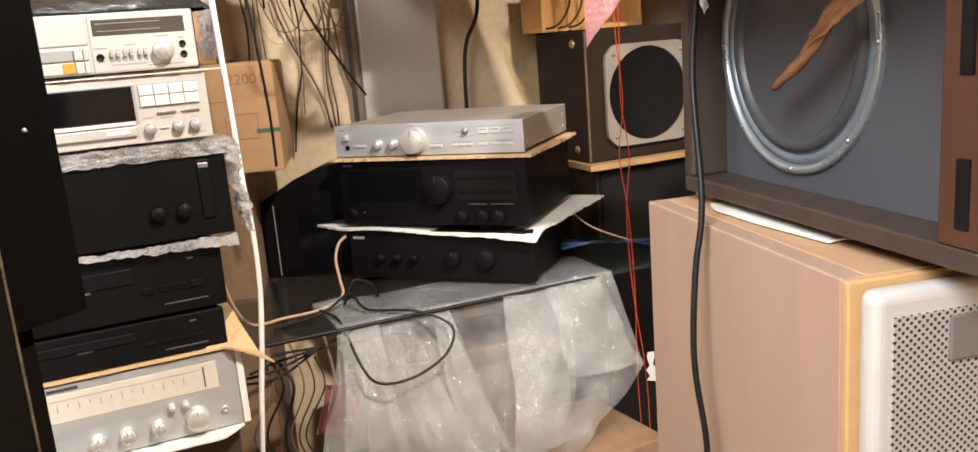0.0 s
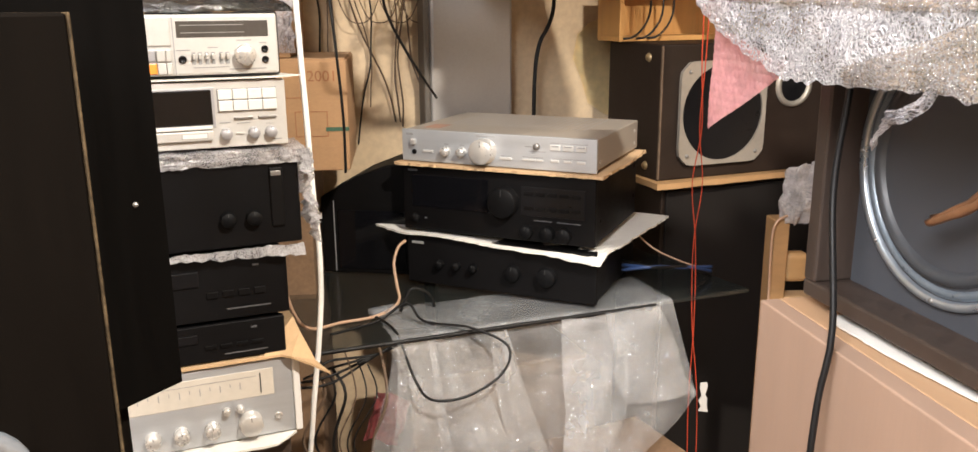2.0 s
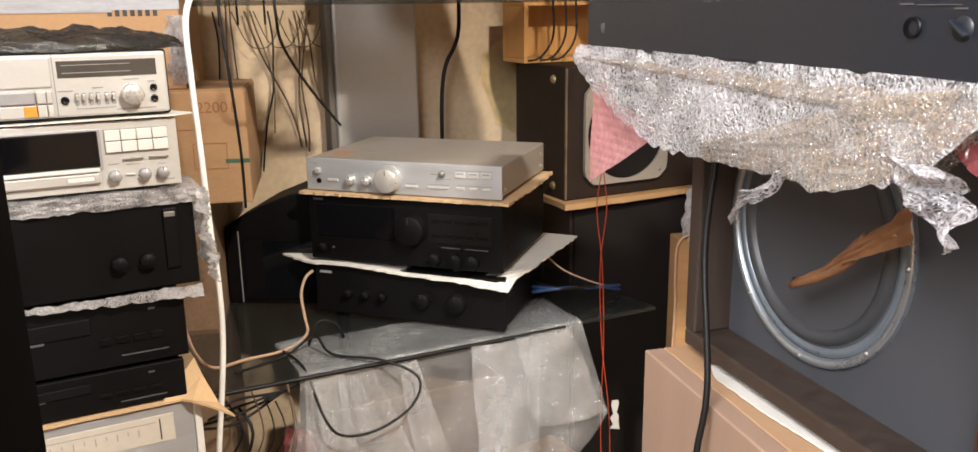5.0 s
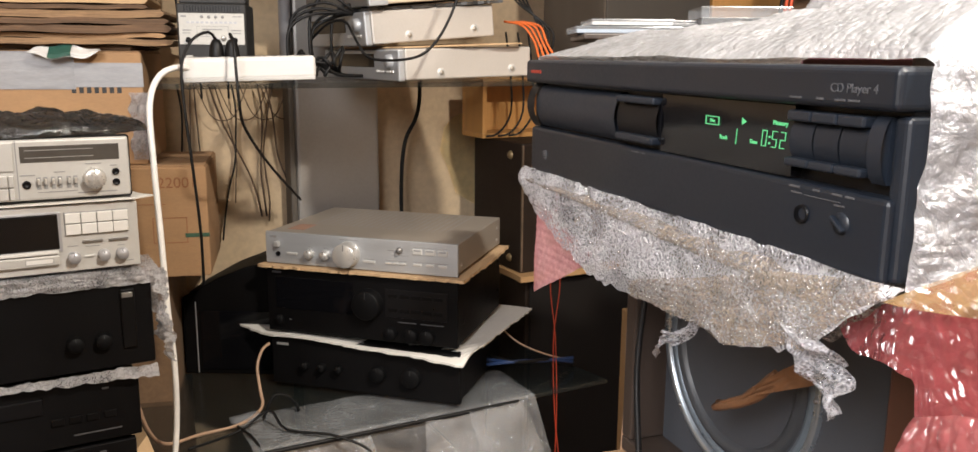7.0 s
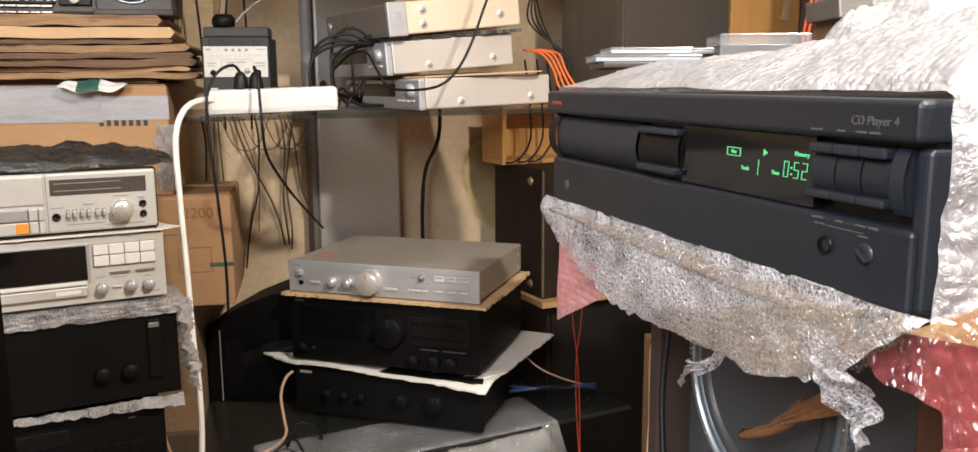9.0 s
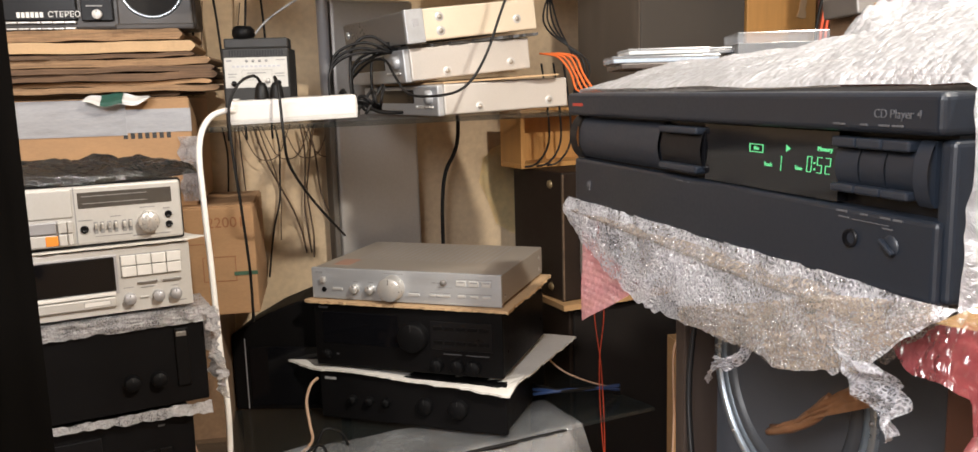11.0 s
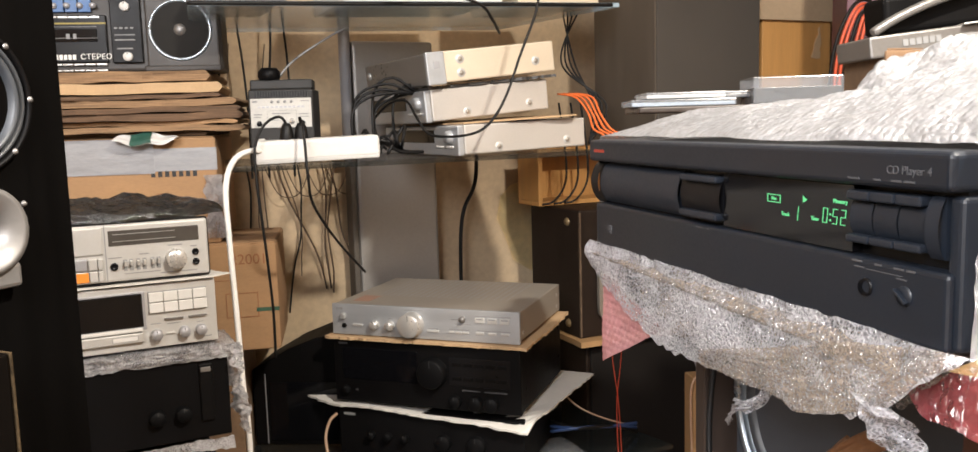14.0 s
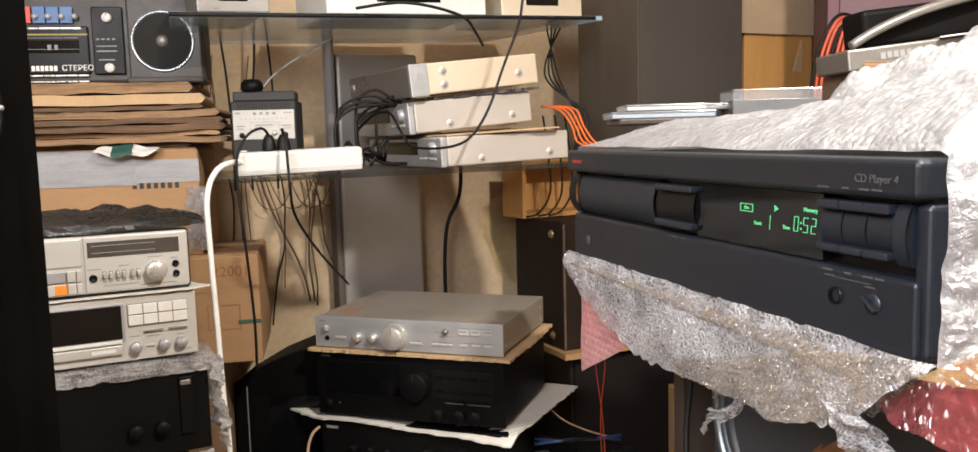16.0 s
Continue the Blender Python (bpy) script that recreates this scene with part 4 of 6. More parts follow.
def curtain():
    low = [(-0.012, -0.012), (0.03, -0.030), (0.065, -0.042), (0.10, -0.054), (0.138, -0.065), (0.18, -0.063), (0.233, -0.062), (0.286, -0.060), (0.30, -0.060), (0.326, -0.062), (0.379, -0.046),
           (0.389, -0.048), (0.407, -0.030), (0.424, -0.014), (0.445, -0.001)]

    def fn(u, v):
        x = -0.012 + 0.457 * u
        b = table(low, x) + 0.004 * noise.noise(Vector((x * 90, 0, 7)))
        z = 0.003 + (b - 0.003) * v
        k = wavy(x, z, 0.005, 12, 6.1) + 0.006 * abs(wavy(x * 0.7, z + 0.4 * x, 1, 26, 2.7)) + 0.0014 * abs(wavy(0.45 * x, z + 0.35 * x, 1, 70, 4.4))
        return (x, 0.001 - 0.006 * math.sin(1.9 * v) - k, z)
    ob = thing("bubble_wrap_skirt", PL, "torn clear bubble wrap hanging under the disc player's front", "bubble wrap")
    part("skirt", sheet(230, 44, fn), WRAP, ob)

    def flap(u, v):
        x = 0.298 - 0.056 * u
        z = -0.054 - 0.040 * u - 0.004 * math.sin(u * 6) + (v - 0.5) * (0.014 + 0.004 * math.sin(u * 9))
        return (x + (v - 0.5) * 0.008, -0.006 - 0.006 * math.sin(u * 4) + wavy(u, v, 0.008, 5, 3), z)
    part("torn_strip", sheet(30, 10, flap, False), WRAP, ob)

    def tail(u, v):
        w = 0.040 * (1 - u) ** 0.8 + 0.006
        x = 0.392 + 0.020 * u + (v - 0.5) * w
        z = -0.030 - 0.040 * u - 0.006 * v * (1 - u)
        return (x + 0.003 * math.sin(u * 15), -0.006 - 0.006 * math.sin(u * 5 + v * 3) + wavy(u, v, 0.008, 6, 9), z)
    part("torn_tail", sheet(34, 16, tail, False), WRAP, ob)

    def second(u, v):
        x = 0.08 + 0.345 * u
        b = 0.9 * table(low, x)
        return (x, 0.012 - 0.004 * v + wavy(x, v, 0.006, 16, 12), b * v + 0.001)
    part("inner_skirt", sheet(90, 14, second), HONEY, ob)

    def tinted(u, v):
        x = 0.215 + 0.225 * u
        z0 = table([(0.21, -0.050), (0.29, -0.030), (0.37, -0.006), (0.445, 0.006)], x)
        b = table(low, x) + 0.001
        k = 0.004 * abs(wavy(x, v, 1, 18, 5.2)) + wavy(x, v, 0.003, 30, 2.2)
        return (x, -0.007 - 0.004 * math.sin(3 * v) - k, z0 + (b - z0) * v)
    part("tinted_flap", sheet(110, 24, tinted), HONEY, ob)

    def rolled(u, v):
        # the wrap folded under the front edge
        x = -0.006 + 0.40 * u
        a_ = math.pi * (v - 0.1)
        return (x, -0.002 - 0.006 * math.sin(a_) + wavy(x, v, 0.0015, 40, 7), -0.004 - 0.010 * v * (0.5 + u) + wavy(x, v, 0.002, 30, 3))
    part("rolled_edge", sheet(120, 10, rolled), HONEY, ob)


curtain()


def pink_left():
    def fn(u, v):
        # a corner that hangs below the left end
        x = -0.010 + 0.125 * u
        top = -0.030 - 0.026 * u
        low = -0.122 + 0.062 * u
        z = top + (low - top) * v
        return (x - 0.006 * v * (1 - u), 0.012 + wavy(x, z, 0.004, 14, 3) - bubbles(x, z, 0.008, 0.0006), z)
    return solo("pink_bubble_wrap", sheet(70, 50, fn), PINK, "pink bubble wrap corner hanging under the disc player", "bubble wrap", PL)


def pink_right():
    def fn(u, v):
        x = 0.395 + 0.17 * u
        top = table([(0.395, -0.024), (0.43, -0.008), (0.48, 0.022), (0.57, 0.05)], x)
        low = table([(0.395, -0.030), (0.415, -0.038), (0.44, -0.033), (0.458, -0.035), (0.468, -0.085), (0.57, -0.16)], x)
        z = top + (low - top) * v
        return (x, 0.006 - 0.02 * v * u + wavy(x, z, 0.012, 14, 8) + wavy(x, z, 0.004, 50, 2) - bubbles(x, z, 0.010, 0.0007), z)
    a = thing("pink_bubble_wrap", PL, "loose pink bubble wrap spread under the disc player", "bubble wrap")
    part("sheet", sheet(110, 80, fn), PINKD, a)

    def fold(u, v):
        x = 0.474 + 0.10 * u + 0.008 * v
        top = table([(0.46, -0.050), (0.50, -0.030), (0.60, 0.0)], x)
        z = top + (table([(0.46, -0.060), (0.475, -0.082), (0.60, -0.15)], x) - top) * v
        return (x, -0.020 - 0.012 * math.sin(3.0 * v + u) + wavy(x, z, 0.010, 16, 5) + wavy(x, z, 0.003, 60, 1) - bubbles(x, z, 0.009, 0.0010), z)
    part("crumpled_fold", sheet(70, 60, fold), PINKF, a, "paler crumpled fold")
    return a


pink_left(), pink_right()


def tan_wrap():
    def fn(u, v):
        x = 0.447 + 0.12 * u
        z = -0.004 + 0.016 * u + (0.003 + 0.060 * u) * v
        return (x, -0.004 + 0.02 * u - 0.01 * v + wavy(x, z, 0.008, 16, 4), z)
    return solo("tan_packing_film", sheet(50, 40, fn), AMBER, "amber packing film folded beside the disc player", "film", PL)


tan_wrap()


# ---------- speaker that carries the player ----------
SP = pose(0.1594, 0.8126, 1.044, 0, 0, -69.48)


def driver(parent, x, z, r, y, ringmat, name="woofer"):
    w = part(name, lathe([(r * 0.30, -0.022), (r * 0.45, -0.018), (r * 0.70, -0.004)], front(x, z, y), 56), CONE, parent, "dark paper cone")
    part("surround", lathe([(r * 0.70, -0.004), (r * 0.735, 0.003), (r * 0.78, 0.0055), (r * 0.82, 0.003), (r * 0.845, -0.003)], front(x, z, y), 56), RUBBER, w)
    part("gasket", lathe([(r * 0.845, -0.003), (r * 0.86, 0.002), (r * 0.90, 0.003), (r * 0.93, -0.001)], front(x, z, y), 64), GASKET if ringmat is STEELRING else RUBBER, w)
    part("dust_cap", lathe([(0, -0.010), (r * 0.14, -0.012), (r * 0.24, -0.017), (r * 0.31, -0.0225)], front(x, z, y), 40), CAP, w)
    part("rim", lathe([(r * 0.925, -0.003), (r * 0.935, 0.003), (r * 0.95, 0.0045), (r * 0.99, 0.0045), (r * 1.0, 0.003), (r * 1.0, -0.004)], front(x, z, y), 72), ringmat, w)
    for k in range(8):
        b = math.pi * k / 4
        part("screw", lathe([(0, 0.0062), (0.0012, 0.006), (0.0022, 0.0045)], front(x + r * 0.962 * math.cos(b), z + r * 0.962 * math.sin(b), y), 12), DARKSIL, w)
    return w


def big_speaker():
    a = thing("loudspeaker", SP, "dark brown loudspeaker on its side with a bare woofer", "loudspeaker")
    L, H, D = 0.40, 0.225, 0.26
    part("back_case", box((0.002, 0.045, 0.002), (L - 0.002, D, H - 0.002), 0.002), DARKWOOD, a)
    part("bottom_board", box((0, 0, 0), (L, 0.045, 0.014), 0.002), DARKWOOD, a)
    part("top_board", box((0, 0, H - 0.018), (L, 0.045, H), 0.002), DARKWOOD, a)
    part("left_board", box((0, 0, 0.0142), (0.016, 0.045, H - 0.0182), 0.002), DARKWOOD, a)
    part("right_board", box((0.303, -0.001, 0.0142), (L, 0.045, H - 0.0182), 0.002), REDWOOD, a, "red-brown veneered end board")
    part("baffle", box((0.016, 0.0345, 0.0142), (0.303, 0.044, H - 0.0182)), BAFFLE, a)
    driver(a, 0.1166, 0.1266, 0.100, 0.0345, STEELRING)
    for z in (0.025, 0.11):
        part("grille_socket", box((0.3165, -0.0025, z), (0.3265, -0.0005, z + 0.040), 0.001), DEEP, a)

    bm = tube([(0.139, 0.002, 0.097), (0.160, 0.000, 0.107), (0.180, 0.000, 0.118), (0.196, -0.001, 0.131), (0.215, -0.003, 0.147), (0.238, -0.004, 0.160)], 0.0032, 7)
    tube([(0.141, 0.003, 0.101), (0.175, 0.000, 0.119), (0.212, -0.005, 0.152)], 0.0026, 6, bm)
    for vert in bm.verts:
        vert.co += 0.0022 * Vector((noise.noise(vert.co * 150), noise.noise(vert.co * 150 + Vector((9, 0, 0))), noise.noise(vert.co * 150 + Vector((0, 9, 0)))))
    part("torn_tape", bm, TWIG, a, "torn twisted strip of brown tape")

    def flare(u, v):
        return (0.195 + 0.055 * u, -0.005 - 0.004 * v + wavy(u, v, 0.004, 5, 1), 0.132 + 0.036 * u + (v - 0.5) * (0.006 + 0.016 * u))
    part("tape_end", sheet(14, 10, flare), TWIG, a)
    return a


big_speaker()
solo("packing_pad", ragged([(0.0, 0.02), (0.30, 0.01), (0.33, 0.25), (0.02, 0.26)], 0, 0.012, 0.02, 0.004), CARDD, "flattened packing pad under the disc player", "pad", SP @ pose(0, 0, 0.2255))
solo("paper_sheet", ragged([(0.038, 0.004), (0.058, -0.0045), (0.12, -0.004), (0.20, 0.003), (0.20, 0.05), (0.05, 0.05)], 0, 0.0015, 0.006, 0.0006), PAPER, "white paper sheet under the loudspeaker", "paper", SP @ pose(0, 0, -0.0085))
solo("spacer_board", box((0.01, 0.02, 0), (0.36, 0.25, 0.0065), 0.001), CARDD, "thin board under the loudspeaker", "board", SP @ pose(0, 0, -0.0072))


def wood_speaker():
    a = thing("loudspeaker", pose(0.217, 0.545, 0, 0, 0, 18.3), "pale wood-veneered loudspeaker with a perforated silver grille", "loudspeaker")
    W, D, H = 0.26, 0.289, 1.034
    part("left_panel", box((0, 0.0, 0), (0.018, D, H), 0.0015), VENEER, a)
    part("right_panel", box((W - 0.018, 0.0, 0), (W, D, H), 0.0015), VENEER, a)
    part("top_panel", box((0.0182, 0.0, H - 0.018), (W - 0.0182, D, H), 0.001), VENEERT, a)
    part("bottom_panel", box((0.0182, 0.0, 0.0), (W - 0.0182, D, 0.018), 0.001), VENEERX, a)
    part("rear_panel", box((0.0182, D - 0.016, 0.018), (W - 0.0182, D - 0.002, H - 0.018)), CARDD, a)
    part("front_frame", box((0.0, -0.007, 0.0), (W, -0.0002, H - 0.0005), 0.0015), VENEERX, a, "orange wood front frame")
    part("grille", box((0.005, -0.024, 0.03), (W - 0.005, -0.0072, H - 0.004), 0.008, 5), SILVER, a)
    part("perforated_field", box((0.018, -0.0252, 0.05), (W - 0.018, -0.0238, H - 0.020), 0.0005), PERF, a)
    part("badge", box((0.056, -0.028, H - 0.052), (0.11, -0.0251, H - 0.024), 0.001), DARKSIL, a)
    return a


wood_speaker()
solo("hanging_cable", tube([(0.172, 0.765, 1.262), (0.165, 0.745, 1.22), (0.158, 0.735, 1.15), (0.158, 0.700, 1.055), (0.150, 0.690, 1.00), (0.146, 0.680, 0.93), (0.153, 0.672, 0.86), (0.150, 0.67, 0.80), (0.165, 0.665, 0.70), (0.16, 0.66, 0.5), (0.17, 0.64, 0.05)], 0.0026), CABLEB,
     "black cable hanging down in front of the loudspeakers", "cable")

# ---------- loudspeakers by the passage ----------
LS = pose(-0.325, 0.640, 0, 0, 0, 69.0)


def black_speaker():
    a = thing("loudspeaker", LS @ pose(0, 0, 1.010), "tall black loudspeaker with a bare driver and a metal horn", "loudspeaker")
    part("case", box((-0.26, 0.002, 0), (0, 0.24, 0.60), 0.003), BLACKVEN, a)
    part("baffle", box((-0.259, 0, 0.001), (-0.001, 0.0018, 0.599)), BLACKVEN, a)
    driver(a, -0.080, 0.432, 0.052, -0.001, BLACKM, "midrange_driver")
    part("horn", lathe([(0.010, -0.01), (0.016, 0.004), (0.026, 0.014), (0.030, 0.014), (0.030, 0.0)], front(-0.076, 0.345, 0), 30), DARKSIL, a, "cast metal horn")
    part("horn_clamp", box((-0.075, -0.012, 0.305), (-0.052, 0, 0.322), 0.003), DARKSIL, a)
    for x, z in ((-0.038, 0.360), (-0.025, 0.144)):
        part("screw", lathe([(0, 0.002), (0.0012, 0.002), (0.0022, 0)], front(x, z), 12), DARKSIL, a)
    return a


black_speaker()
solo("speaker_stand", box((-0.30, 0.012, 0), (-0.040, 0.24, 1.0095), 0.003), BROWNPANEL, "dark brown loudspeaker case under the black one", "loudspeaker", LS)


def brown_speaker():
    a = thing("loudspeaker", LS, "brown loudspeaker case with a worn golden edge", "loudspeaker")
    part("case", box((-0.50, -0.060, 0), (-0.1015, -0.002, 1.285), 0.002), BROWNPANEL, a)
    part("edge_strip", box((-0.1014, -0.061, 0), (-0.1000, -0.002, 1.285), 0.0004), surf("worn_gold_edge", (0.012, 0.008, 0.005), 0.7, 0.0, 0.8, 90, 400, 0.3, spec=0.15, second=(0.09, 0.06, 0.03)), a)
    part("port_ring", lathe([(0.03, 0.0), (0.034, 0.006), (0.042, 0.006), (0.044, 0)], front(-0.20, 1.03, -0.060), 30), STEELRING, a)
    return a


brown_speaker()

# ---------- on the middle tier: three silver units, power strip, small power supply ----------
ST = -58.8


def side_unit(x, y, z, h, depth, label, sheetmat, turn=0.0, two=False, tilt=0.0, shift=0.0):
    """A silver unit seen mainly from its side; origin at its near front corner."""
    a = thing("satellite_receiver", pose(x, y, z, 0, 0, ST + turn) @ pose(-0.38, shift, 0, tilt), label, "receiver", "silver units stacked on the glass tier")
    part("cover", box((0.003, 0.014, 0.003), (0.38, depth, h), 0.003), sheetmat, a)
    part("front_panel", box((0, 0, 0.001), (0.379, 0.0138, h - 0.001), 0.003), DARKSIL if two else ALU, a)
    if two:
        part("front_corner", box((0.371, -0.003, 0.0005), (0.383, 0.036, h + 0.0005), 0.002), ALU, a)
        part("corner_badge", box((0.3825, 0.012, h * 0.50), (0.3838, 0.024, h * 0.72), 0.0004), GREYCOL, a)
        part("power_button", lathe([(0, 0.004), (0.008, 0.004), (0.009, 0)], front(0.03, h * 0.6), 18), KNOB, a)
    else:
        part("display_window", box((0.05, -0.001, h * 0.42), (0.27, 0.001, h * 0.85), 0.0006), WINDOW, a)
        for k in range(8):
            part("key", lathe([(0, 0.0035), (0.0028, 0.0035), (0.0034, 0)], front(0.285 + k * 0.010, h * 0.30), 10), KNOB, a)
        part("dial", lathe([(0, 0.010), (0.012, 0.010), (0.0135, 0)], front(0.345, h * 0.62), 22), ALU, a)
    spots = [(0.09, 0.24), (depth - 0.045, 0.30)] if not two else [(0.07, 0.72), (0.07, 0.30), (depth - 0.045, 0.42)]
    for yy, f in spots:
        w = part("screw_washer", lathe([(0, 0.001), (0.0085, 0.001), (0.0095, 0)], Matrix.Translation((0.3798, yy, h * f)) @ SIDE_R, 20), SILVER, a)
        part("screw_head", lathe([(0, 0.0035), (0.003, 0.0033), (0.0052, 0.001)], Matrix.Translation((0.3798, yy, h * f)) @ SIDE_R, 16), ALURING, w)
    return a


side_unit(-0.146, 1.690, 1.3515, 0.061, 0.296, "silver receiver at the bottom of a stack, screws in its side", ALU_SIDE, 1, tilt=1.6)
solo("cardboard_sheet", ragged([(0.10, -0.01), (0.37, 0.02), (0.385, 0.12), (0.40, 0.26), (0.36, 0.27), (0.12, 0.25)], 0, 0.0025, 0.02, 0.004), CARDL, "cardboard sheet between two silver receivers", "cardboard",
     pose(-0.146, 1.690, 1.4135, 0, 0, ST) @ pose(-0.38, 0, 0, 2.6))
side_unit(-0.205, 1.735, 1.4165, 0.066, 0.278, "silver receiver in the middle of a stack, screws in its side", ALU_SIDE, -2, tilt=4.6, shift=-0.008)
solo("packing_film", ragged([(0.1, 0.0), (0.379, 0.0), (0.384, 0.15), (0.395, 0.28), (0.1, 0.28)], 0, 0.006, 0.008, 0.004), surf("dusty_dark_film", (0.05, 0.047, 0.045), 0.4), "crumpled dark film between two receivers", "film",
     pose(-0.205, 1.735, 1.4830, 0, 0, ST - 2) @ pose(-0.38, 0, 0, 5))
side_unit(-0.190, 1.715, 1.4895, 0.064, 0.285, "champagne-coloured receiver on top of a stack", CHAMP, -1, True, 5.6, -0.012)


def power_strip():
    a = thing("power_strip", pose(-0.500, 1.546, 1.3515, 0, -1.6, 17), "white multi-socket power strip on the dark glass tier", "power strip")
    part("case", box((0, 0, 0.002), (0.226, 0.045, 0.042), 0.007, 3), WHITE, a)
    part("base", box((0.002, 0.001, 0), (0.224, 0.044, 0.006), 0.001), SILVER, a)
    for k in range(5):
        s = part("socket", lathe([(0, -0.006), (0.016, -0.006), (0.0175, 0.0005), (0.019, 0.0)], Matrix.Translation((0.035 + k * 0.041, 0.0225, 0.0422)), 24), WHITE, a)
        for d in (-0.005, 0.005):
            part("socket_hole", lathe([(0, 0.0006), (0.0022, 0.0006), (0.0023, 0)], Matrix.Translation((0.035 + k * 0.041 + d, 0.0225, 0.0362)), 10), DEEP, s)
    part("switch", box((0.008, 0.012, 0.0415), (0.020, 0.033, 0.046), 0.002), SILVER, a)
    return a


power_strip()


def plug(x, y, z, bend):
    """A black mains plug standing in the strip, its lead bent over the front."""
    a = thing("mains_plug", pose(x, y, z), "black mains plug with its lead in the power strip", "plug", "plugs in the strip")
    part("body", lathe([(0, 0.032), (0.006, 0.031), (0.010, 0.024), (0.0125, 0.010), (0.013, 0)], Matrix(), 18), CABLEB, a)
    part("lead", tube(bend, 0.0026), CABLEB, a)


plug(-0.450, 1.580, 1.394, [(0, 0, 0.030), (-0.006, -0.02, 0.043), (-0.025, -0.045, 0.030), (-0.040, -0.060, -0.010), (-0.038, -0.066, -0.08), (-0.030, -0.066, -0.18), (-0.028, -0.05, -0.30), (-0.035, -0.03, -0.40)])
plug(-0.425, 1.587, 1.394, [(0, 0, 0.030), (0.004, -0.02, 0.040), (0.016, -0.042, 0.025), (0.022, -0.055, -0.02), (0.026, -0.060, -0.07), (0.022, -0.02, -0.12), (0.03, 0.10, -0.20), (0.04, 0.30, -0.30)])


def supply():
    a = thing("power_supply", pose(-0.562, 1.690, 1.3515, 0, 0, 8), "small grey power supply with a white label and vent slots", "power supply")
    grey = surf("dusty_black_plastic", (0.018, 0.017, 0.016), 0.6, 0.0, 0.4, 20, 200, 0.1)
    part("case", box((0.004, 0, 0), (0.130, 0.10, 0.1405), 0.004, 3), grey, a)
    part("sloped_top", slab([(0.006, 0.014), (0.128, 0.014), (0.124, 0.09), (0.010, 0.09)], 0.1405, 0.160, 0.003), grey, a)
    for k in range(20):
        part("vent_slot", box((0.018 + k * 0.0052, -0.0008, 0.1255), (0.0205 + k * 0.0052, 0.001, 0.1375)), DEEP, a)
    label = surf("worn_white_label", (0.50, 0.49, 0.46), 0.55, 0.0, 0.12, 30, 200, 0.05)
    part("label_plate", box((0.008, -0.001, 0.066), (0.126, 0.001, 0.123), 0.0005), label, a)
    bars([(0.022 + 0.0085 * k, 0.0275 + 0.0085 * k, 0.1045, 0.1080) for k in range(11)], -0.0012, GREYCOL, a, "printed_mark")
    bars([(0.012, 0.022, 0.1155, 0.1190), (0.105, 0.122, 0.1165, 0.1180), (0.05, 0.085, 0.0925, 0.0945), (0.014, 0.03, 0.091, 0.093), (0.014, 0.028, 0.086, 0.0875), (0.102, 0.12, 0.091, 0.093), (0.104, 0.12, 0.086, 0.0875),
          (0.04, 0.097, 0.099, 0.0995), (0.04, 0.0405, 0.072, 0.099), (0.0965, 0.097, 0.072, 0.099), (0.045, 0.066, 0.084, 0.085), (0.045, 0.062, 0.080, 0.081)], -0.0012, GREYINK, a, "printed_mark")
    for k in range(4):
        part("lamp", lathe([(0, 0.001), (0.0028, 0.001), (0.003, 0)], front(0.050 + 0.0125 * k, 0.1165, -0.001), 12), GREYINK, a)
    part("terminal", lathe([(0, 0.008), (0.004, 0.008), (0.005, 0.002), (0.006, 0)], front(0.088, 0.078), 16), KNOB, a)
    for x in (0.024, 0.108):
        part("terminal", lathe([(0, 0.008), (0.004, 0.008), (0.005, 0.002), (0.006, 0)], front(x, 0.074), 16), DEEP, a)
    return a


supply()
solo("black_adapter", lathe([(0, 0.024), (0.015, 0.023), (0.021, 0.016), (0.022, 0.006), (0.019, 0)], pose(0, 0, 0), 28), BLACKF, "round black adapter on top of the power supply", "adapter", pose(-0.523, 1.722, 1.5120))

# ---------- on the top tier ----------
def top_unit(x, y, w, h, label, material, turn=28.8):
    a = thing("av_unit", TOP @ pose(x + 0.60, y - 1.53, 0.0104, 0, 0, turn), label, "hi-fi unit", "units on the top tier")
    part("cover", box((0.003, 0.01, 0.004), (w - 0.003, 0.26, h), 0.003), material, a)
    part("front_panel", box((0, 0, 0.004), (w, 0.012, h), 0.002), material, a)
    part("window", box((w * 0.3, -0.001, h * 0.3), (w * 0.7, 0.001, h * 0.7), 0.0005), WINDOW, a)
    for fx in (0.03, w - 0.03):
        for fy in (0.03, 0.22):
            part("foot", lathe([(0, 0), (0.012, 0), (0.013, 0.006)], Matrix.Translation((fx, fy, 0)), 14), DEEP, a)


top_unit(-0.57, 1.585, 0.13, 0.08, "small dark grey unit on the top glass tier", DARKSIL)
top_unit(-0.36, 1.70, 0.34, 0.09, "white hi-fi unit on the top glass tier", WHITE)
top_unit(-0.03, 1.90, 0.20, 0.09, "cream-coloured unit on the top glass tier", CHAMP)

# ---------- cartons, flattened boxes and the radio recorder behind the decks ----------
BX = 14.0


